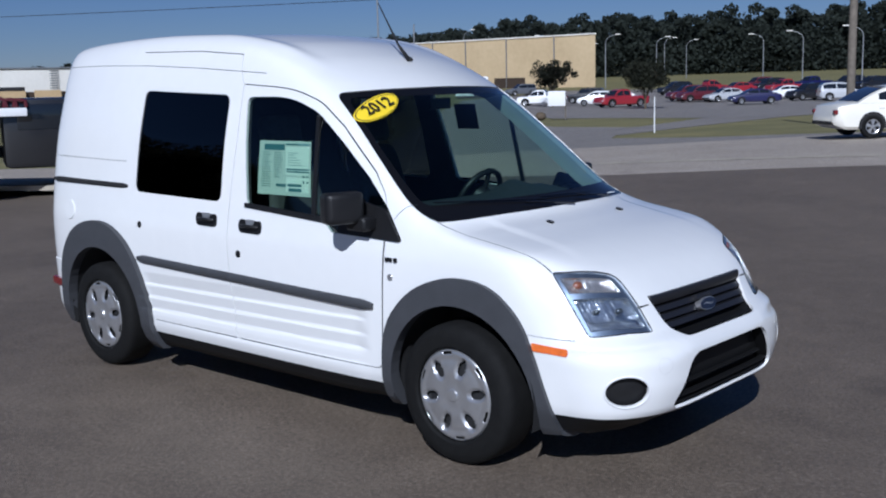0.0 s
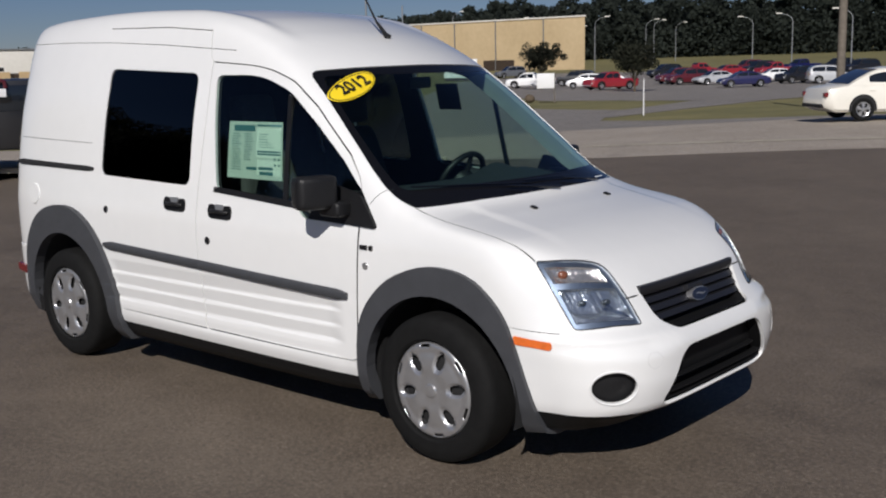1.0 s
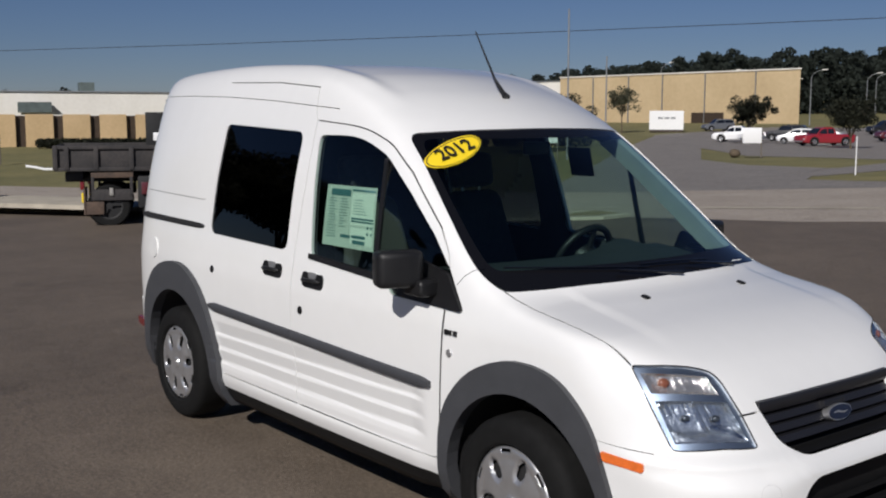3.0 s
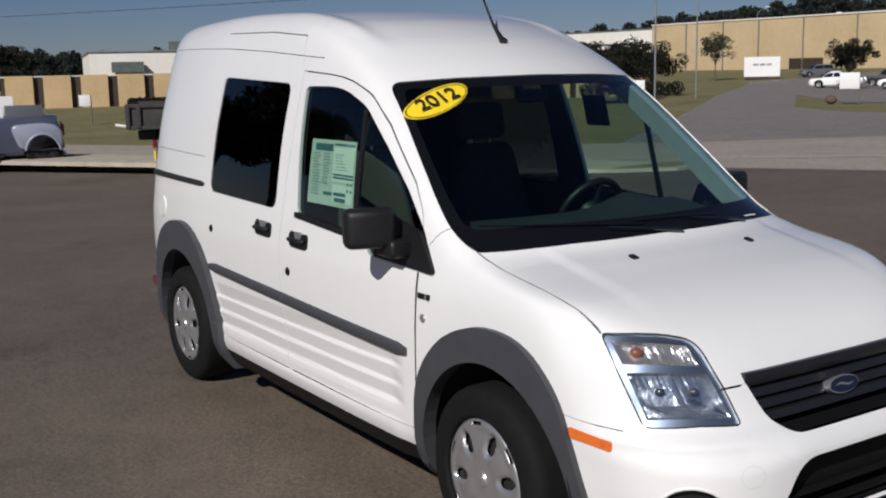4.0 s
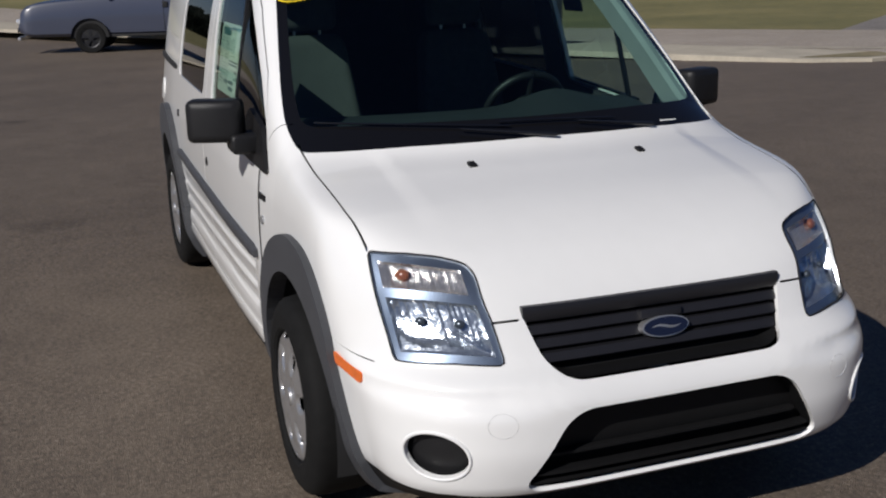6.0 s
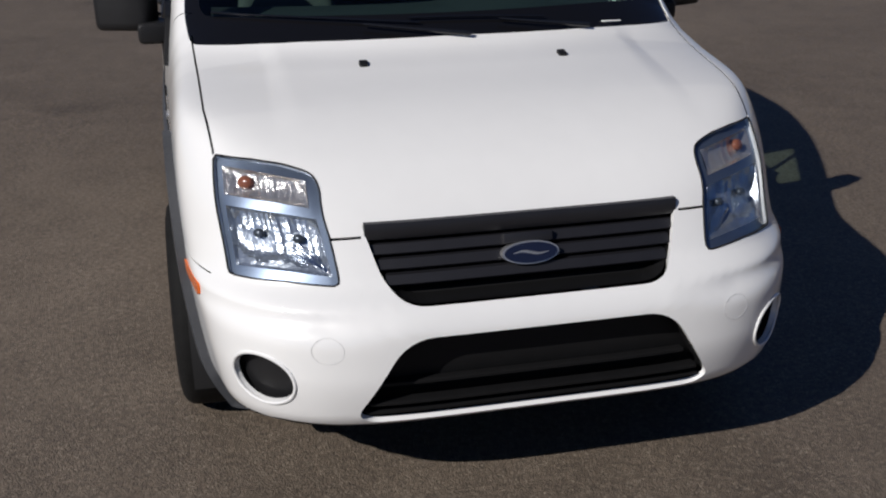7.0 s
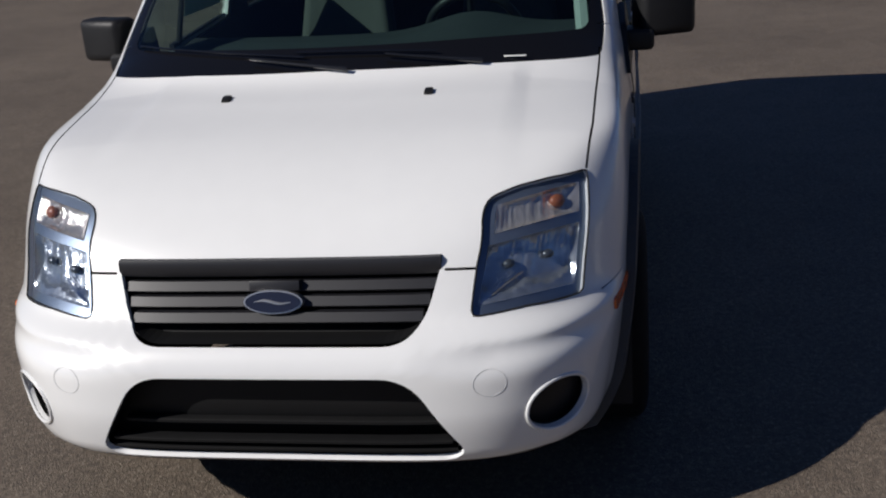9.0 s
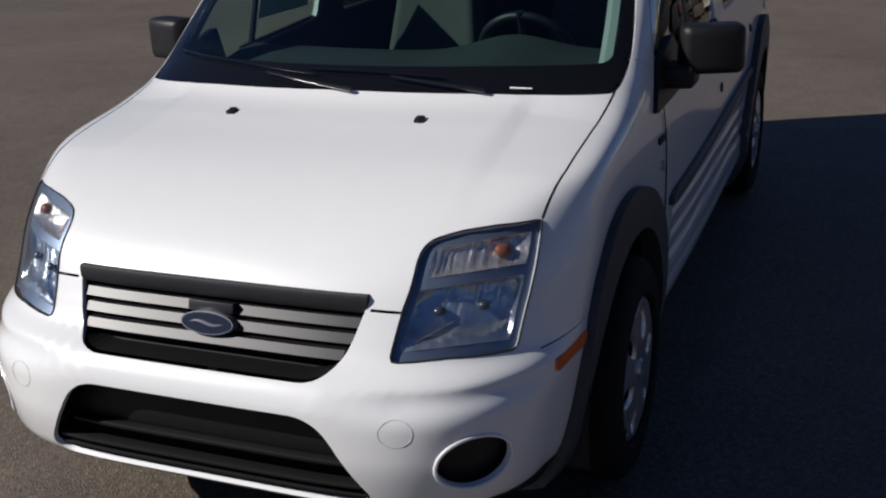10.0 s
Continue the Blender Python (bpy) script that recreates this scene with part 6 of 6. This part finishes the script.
# ---- posts, lamps, signs ----
def street_lamp(x, y, height, yaw):
    ob = thing("street_lamp", "slim grey car park lamp with a curved arm", "lamp", "car park lamps", m=on_ground(x, y, yaw))
    bm = bmesh.new()
    tube(bm, [(0, 0, 0), (0, 0, height * 0.86)], [0.10, 0.06], 10)
    part("pole", bm, steel_grey, ob)
    bm = bmesh.new()
    tube(bm, [(0, 0, height * 0.85), (0.25, 0, height * 0.92), (0.9, 0, height * 0.97), (1.8, 0, height)], [0.05, 0.045, 0.04, 0.035], 8)
    part("arm", bm, steel_grey, ob)
    bm = bmesh.new()
    box(bm, (0.9, 0.34, 0.15), (2.1, 0, height + 0.02), 0.05)
    part("lamp_head", bm, white_wall, ob, "pale lamp head")
    return ob


def polar(yaw, dist, eye=(4.25, -4.1)):
    return eye[0] - dist * math.sin(radians(yaw)), eye[1] + dist * math.cos(radians(yaw))


for yaw, dist, height, turn in ((32.2, 190, 8.6, 30), (29.6, 210, 8.2, 30), (29.2, 235, 8.4, 30), (28.1, 250, 8.0, 30), (24.3, 195, 7.8, 205), (22.4, 180, 7.8, 205), (19.6, 150, 7.6, 205),
                                (33.2, 250, 8.0, 30), (36.3, 215, 9.4, 30), (39.6, 235, 11.5, 30)):
    street_lamp(*polar(yaw + 0.8, dist), height * 1.06, turn)


def post(name, label, x, y, height, radius, mat, category="pole"):
    ob = thing(name, label, category, m=on_ground(x, y, 0))
    bm = bmesh.new()
    tube(bm, [(0, 0, -0.1), (0, 0, height)], [radius, radius * 0.8], 12)
    part("shaft", bm, mat, ob)
    return ob


post("utility_pole", "tall weathered wooden utility pole beside the road", *polar(20.75, 43.5), 11, 0.16, wood_pole)
post("lamp_pole", "tall thin grey pole on the grass", -44.5, 44.9, 9.3, 0.06, steel_grey)
post("lamp_pole", "tall thin grey pole on the grass", -57.9, 62.6, 7.6, 0.07, steel_grey)
post("marker_post", "short white marker post beside the driveway", -19.5, 36.4, 1.5, 0.03, car_white, "post")


def sign(label, x, y, yaw, board, low, mat=car_white, posts=1):
    ob = thing("sign", label, "sign", m=on_ground(x, y, yaw))
    for k in range(posts):
        bm = bmesh.new()
        u = board[0] * (0.5 if posts == 1 else (k - 0.5) * 0.9)
        tube(bm, [(u if posts == 1 else u, 0, 0), (u, 0, low + board[1])], 0.045, 8)
        part("post", bm, wood_pole, ob)
    bm = bmesh.new()
    box(bm, (board[0], 0.04, board[1]), (0, -0.06, low + board[1] / 2), 0.01)
    part("board", bm, mat, ob)
    return ob


sign("white board sign on a dark post in the grass", -37.5, 54.4, 35, (1.15, 0.98), 0.92)
sign("small white sign on a wooden post", -45.0, 44.1, 46, (0.62, 0.75), 1.0, posts=1)
sign("small white sign on a wooden post", -57.0, 13.6, 75, (0.62, 0.62), 1.0, posts=1)
sign("small yellow sign low in the grass", -50, 15.6, 72, (0.36, 0.40), 0.55, yellow_vinyl)
pipe = thing("white_pipe", "white pipe lying on the grass", "pipe", m=on_ground(-50.0, 13.8, 62))
bm = bmesh.new()
tube(bm, [(-0.65, 0, 0.26), (-0.2, 0, 0.20), (0.2, 0, 0.10), (0.6, 0, 0.09)], 0.07, 8)
part("pipe_run", bm, car_white, pipe)
cabinet = thing("utility_box", "white utility box on the grass", "box", m=on_ground(-70.0, 12.0, 78))
plain_box("case", -0.5, 0.5, -0.4, 0.4, 0, 1.3, car_white, cabinet)
rock = thing("boulder", "small brown stone beside the driveway", "stone", m=on_ground(-39.2, 54.9, 0))
bm = bmesh.new()
bmesh.ops.create_icosphere(bm, subdivisions=3, radius=0.36)
for v in bm.verts:
    v.co *= 1 + 0.25 * noise.noise(v.co * 2)
    v.co.z = max(-0.2, v.co.z * 0.8 + 0.25)
part("stone", bm, bark, rock)
# overhead wire along the road
wire = thing("overhead_wire", "thin dark overhead wire across the sky", "wire")
a, b = Vector((-130, -6.6, 6.9)), Vector((-9.5, 66, 7.6))
bm = bmesh.new()
tube(bm, [a.lerp(b, t / 30) - Vector((0, 0, 2.2 * (t / 30) * (1 - t / 30))) for t in range(31)], 0.020, 6)
part("cable", bm, gap_black, wire)


# ---- trees ----
def leaves(store, centre, radius, count, size, rng, flat=0.85):
    """Small leaf quads scattered through a lumpy clump; their corners go into store."""
    dice = np.random.RandomState(rng.randrange(10 ** 9))
    d = dice.normal(size=(count, 3))
    d *= (radius * dice.random_sample(count) ** 0.35 / np.linalg.norm(d, axis=1))[:, None]
    d[:, 2] *= flat
    p = d + np.array(centre)
    u, w = dice.normal(size=(count, 3)), dice.normal(size=(count, 3))
    u /= np.linalg.norm(u, axis=1)[:, None]
    w = np.cross(u, w)
    w /= np.linalg.norm(w, axis=1)[:, None]
    s = (size * dice.uniform(0.6, 1.3, count))[:, None]
    store.append(np.stack([p - u * s, p - w * s * 0.6, p + u * s, p + w * s * 0.6], axis=1).reshape(-1, 3))


def foliage(name, store, mat, parent=None):
    points = np.concatenate(store)
    me = bpy.data.meshes.new(name)
    count = len(points)
    me.vertices.add(count)
    me.vertices.foreach_set("co", points.astype(np.float32).ravel())
    me.loops.add(count)
    me.loops.foreach_set("vertex_index", np.arange(count, dtype=np.int32))
    me.polygons.add(count // 4)
    me.polygons.foreach_set("loop_start", np.arange(0, count, 4, dtype=np.int32))
    me.update(calc_edges=True)
    me.materials.append(mat)
    ob = new(name, me)
    if parent is not None:
        ob.parent = parent
    return ob


def leafy(m):
    """Lets light through the leaves."""
    nt = m.node_tree
    glow, mix = nt.nodes.new("ShaderNodeBsdfTranslucent"), nt.nodes.new("ShaderNodeMixShader")
    b = nt.nodes["Principled BSDF"]
    nt.links.new(b.inputs["Base Color"].links[0].from_socket, glow.inputs[0])
    mix.inputs[0].default_value = 0.55
    nt.links.new(b.outputs[0], mix.inputs[1])
    nt.links.new(glow.outputs[0], mix.inputs[2])
    nt.links.new(mix.outputs[0], nt.nodes["Material Output"].inputs[0])


leafy(leaf_dark)
leafy(leaf_pale)
leafy(leaf_far)


def tree(label, x, y, height, spread, seed, stem=0.22, clumps=40, leaf=0.11, count=130, girth=1.0, foliage_of=None):
    rng = random.Random(seed)
    ob = thing("tree", label, "tree", m=on_ground(x, y, rng.uniform(0, 360)))
    bm, tops = bmesh.new(), []
    fork = height * stem
    tube(bm, [(0, 0, -0.1), (0.03, 0.02, fork * 0.6), (0, 0.04, fork)], [0.11 * girth, 0.085 * girth, 0.07 * girth], 9)
    for k in range(7):
        t = 2 * math.pi * k / 7 + rng.uniform(-0.3, 0.3)
        reach = spread * rng.uniform(0.35, 0.8)
        tip = Vector((math.cos(t) * reach, math.sin(t) * reach, height * rng.uniform(0.62, 0.97)))
        mid = Vector((math.cos(t) * reach * 0.35, math.sin(t) * reach * 0.35, fork + (tip.z - fork) * 0.5))
        tube(bm, [(0, 0.04, fork * 0.95), mid, tip], [0.055 * girth, 0.035 * girth, 0.012 * girth], 7)
        tops += [tip, mid.lerp(tip, 0.5)]
    part("trunk", bm, bark, ob)
    store = []
    for k in range(clumps):
        base = tops[k % len(tops)] if k < len(tops) else Vector((rng.gauss(0, spread * 0.4), rng.gauss(0, spread * 0.4), height * rng.uniform(0.5, 0.92)))
        leaves(store, base + Vector((rng.gauss(0, 0.2), rng.gauss(0, 0.2), rng.gauss(0, 0.15))), spread * rng.uniform(0.22, 0.42), count, leaf, rng)
    foliage("crown", store, foliage_of or leaf_dark, ob)
    return ob


for k, (x, y, hgt, spr) in enumerate([(-53.6, 48.0, 4.2, 2.2), (-56.0, 52.5, 4.2, 2.4), (-60.5, 57.5, 4.2, 2.4), (-60.0, 46.5, 3.8, 2.0), (-66.5, 66.0, 4.2, 2.4), (-61.0, 86.5, 4.6, 2.0), (-45.5, 79.0, 4.0, 2.2)]):
    tree("small dark-leaved ornamental tree with several stems", x, y, hgt, spr, 11 + k)
tree("pale green street tree near the warehouse", -104, 115, 6.6, 2.5, 41, 0.35, 34, 0.16, 60, 1.0, leaf_pale)
tree("small dark round tree on the grass", -160, 30, 7.5, 3.2, 43, 0.2, 40, 0.25, 60)
tree("small dark round tree on the grass", -165, 55, 6.6, 3.0, 44, 0.2, 40, 0.25, 60)
# clipped hedges
rng = random.Random(5)
for label, spots, hgt in (("low dark clipped hedge before the office", [(-77.5 + 0.12 * k, 17.5 + 0.485 * k) for k in range(10, 52)], 0.72), ("dark shrubs at the driveway's edge", [(-64 - k * 0.6, 66.5 - k * 0.6) for k in range(10)], 1.3)):
    store = []
    for x, y in spots:
        leaves(store, Vector((x, y, ground_z(x, y) + hgt * 0.5)), hgt * 0.62, 330, 0.11, rng, 0.8)
    tagged(foliage("hedge", store, leaf_dark), label, "hedge", kind="stuff")
# far woods
store = []
for k in range(560):
    yaw = -20 + 82 * (k + rng.random()) / 420 if k < 420 else 73.0 + 28 * (k - 420 + rng.random()) / 140
    near = 300 if yaw < 65 else 215
    dist = near + (k % 3) * 14 + rng.uniform(-5, 5)
    x, y = polar(yaw, dist)
    base = ground_z(x, y)
    hgt = float(np.interp(yaw, (-20, 38, 46, 62, 73, 76, 90), (17.5, 17.0, 11.5, 7.6, 6.6, 7.6, 7.4))) * rng.uniform(0.78, 1.06)
    wide = 1.0 if yaw < 65 else 0.62
    for j in range(6):
        leaves(store, Vector((x + rng.uniform(-3, 3) * wide, y + rng.uniform(-3, 3) * wide, base + hgt * (0.10 + 0.16 * j))), (5.2 - 0.62 * j) * wide, 135, 0.56 * wide, rng, 0.75)
tagged(foliage("far_woods", store, leaf_far), "dark green line of distant woods", "woods", kind="stuff")
# tall trees behind the lot, mirrored in the side windows
for k, (yaw, dist, hgt, spr) in enumerate(((110.2, 62, 12.5, 3.6), (114.5, 60, 14.5, 5.0), (119.5, 64, 13.5, 5.2), (125, 60, 12.0, 5.0))):
    tree("tall dark broad-leaved tree behind the lot", *polar(yaw, dist, (4.4, 0.8)), hgt, spr, 60 + k, 0.22, 60, 0.20, 420, 3.0)
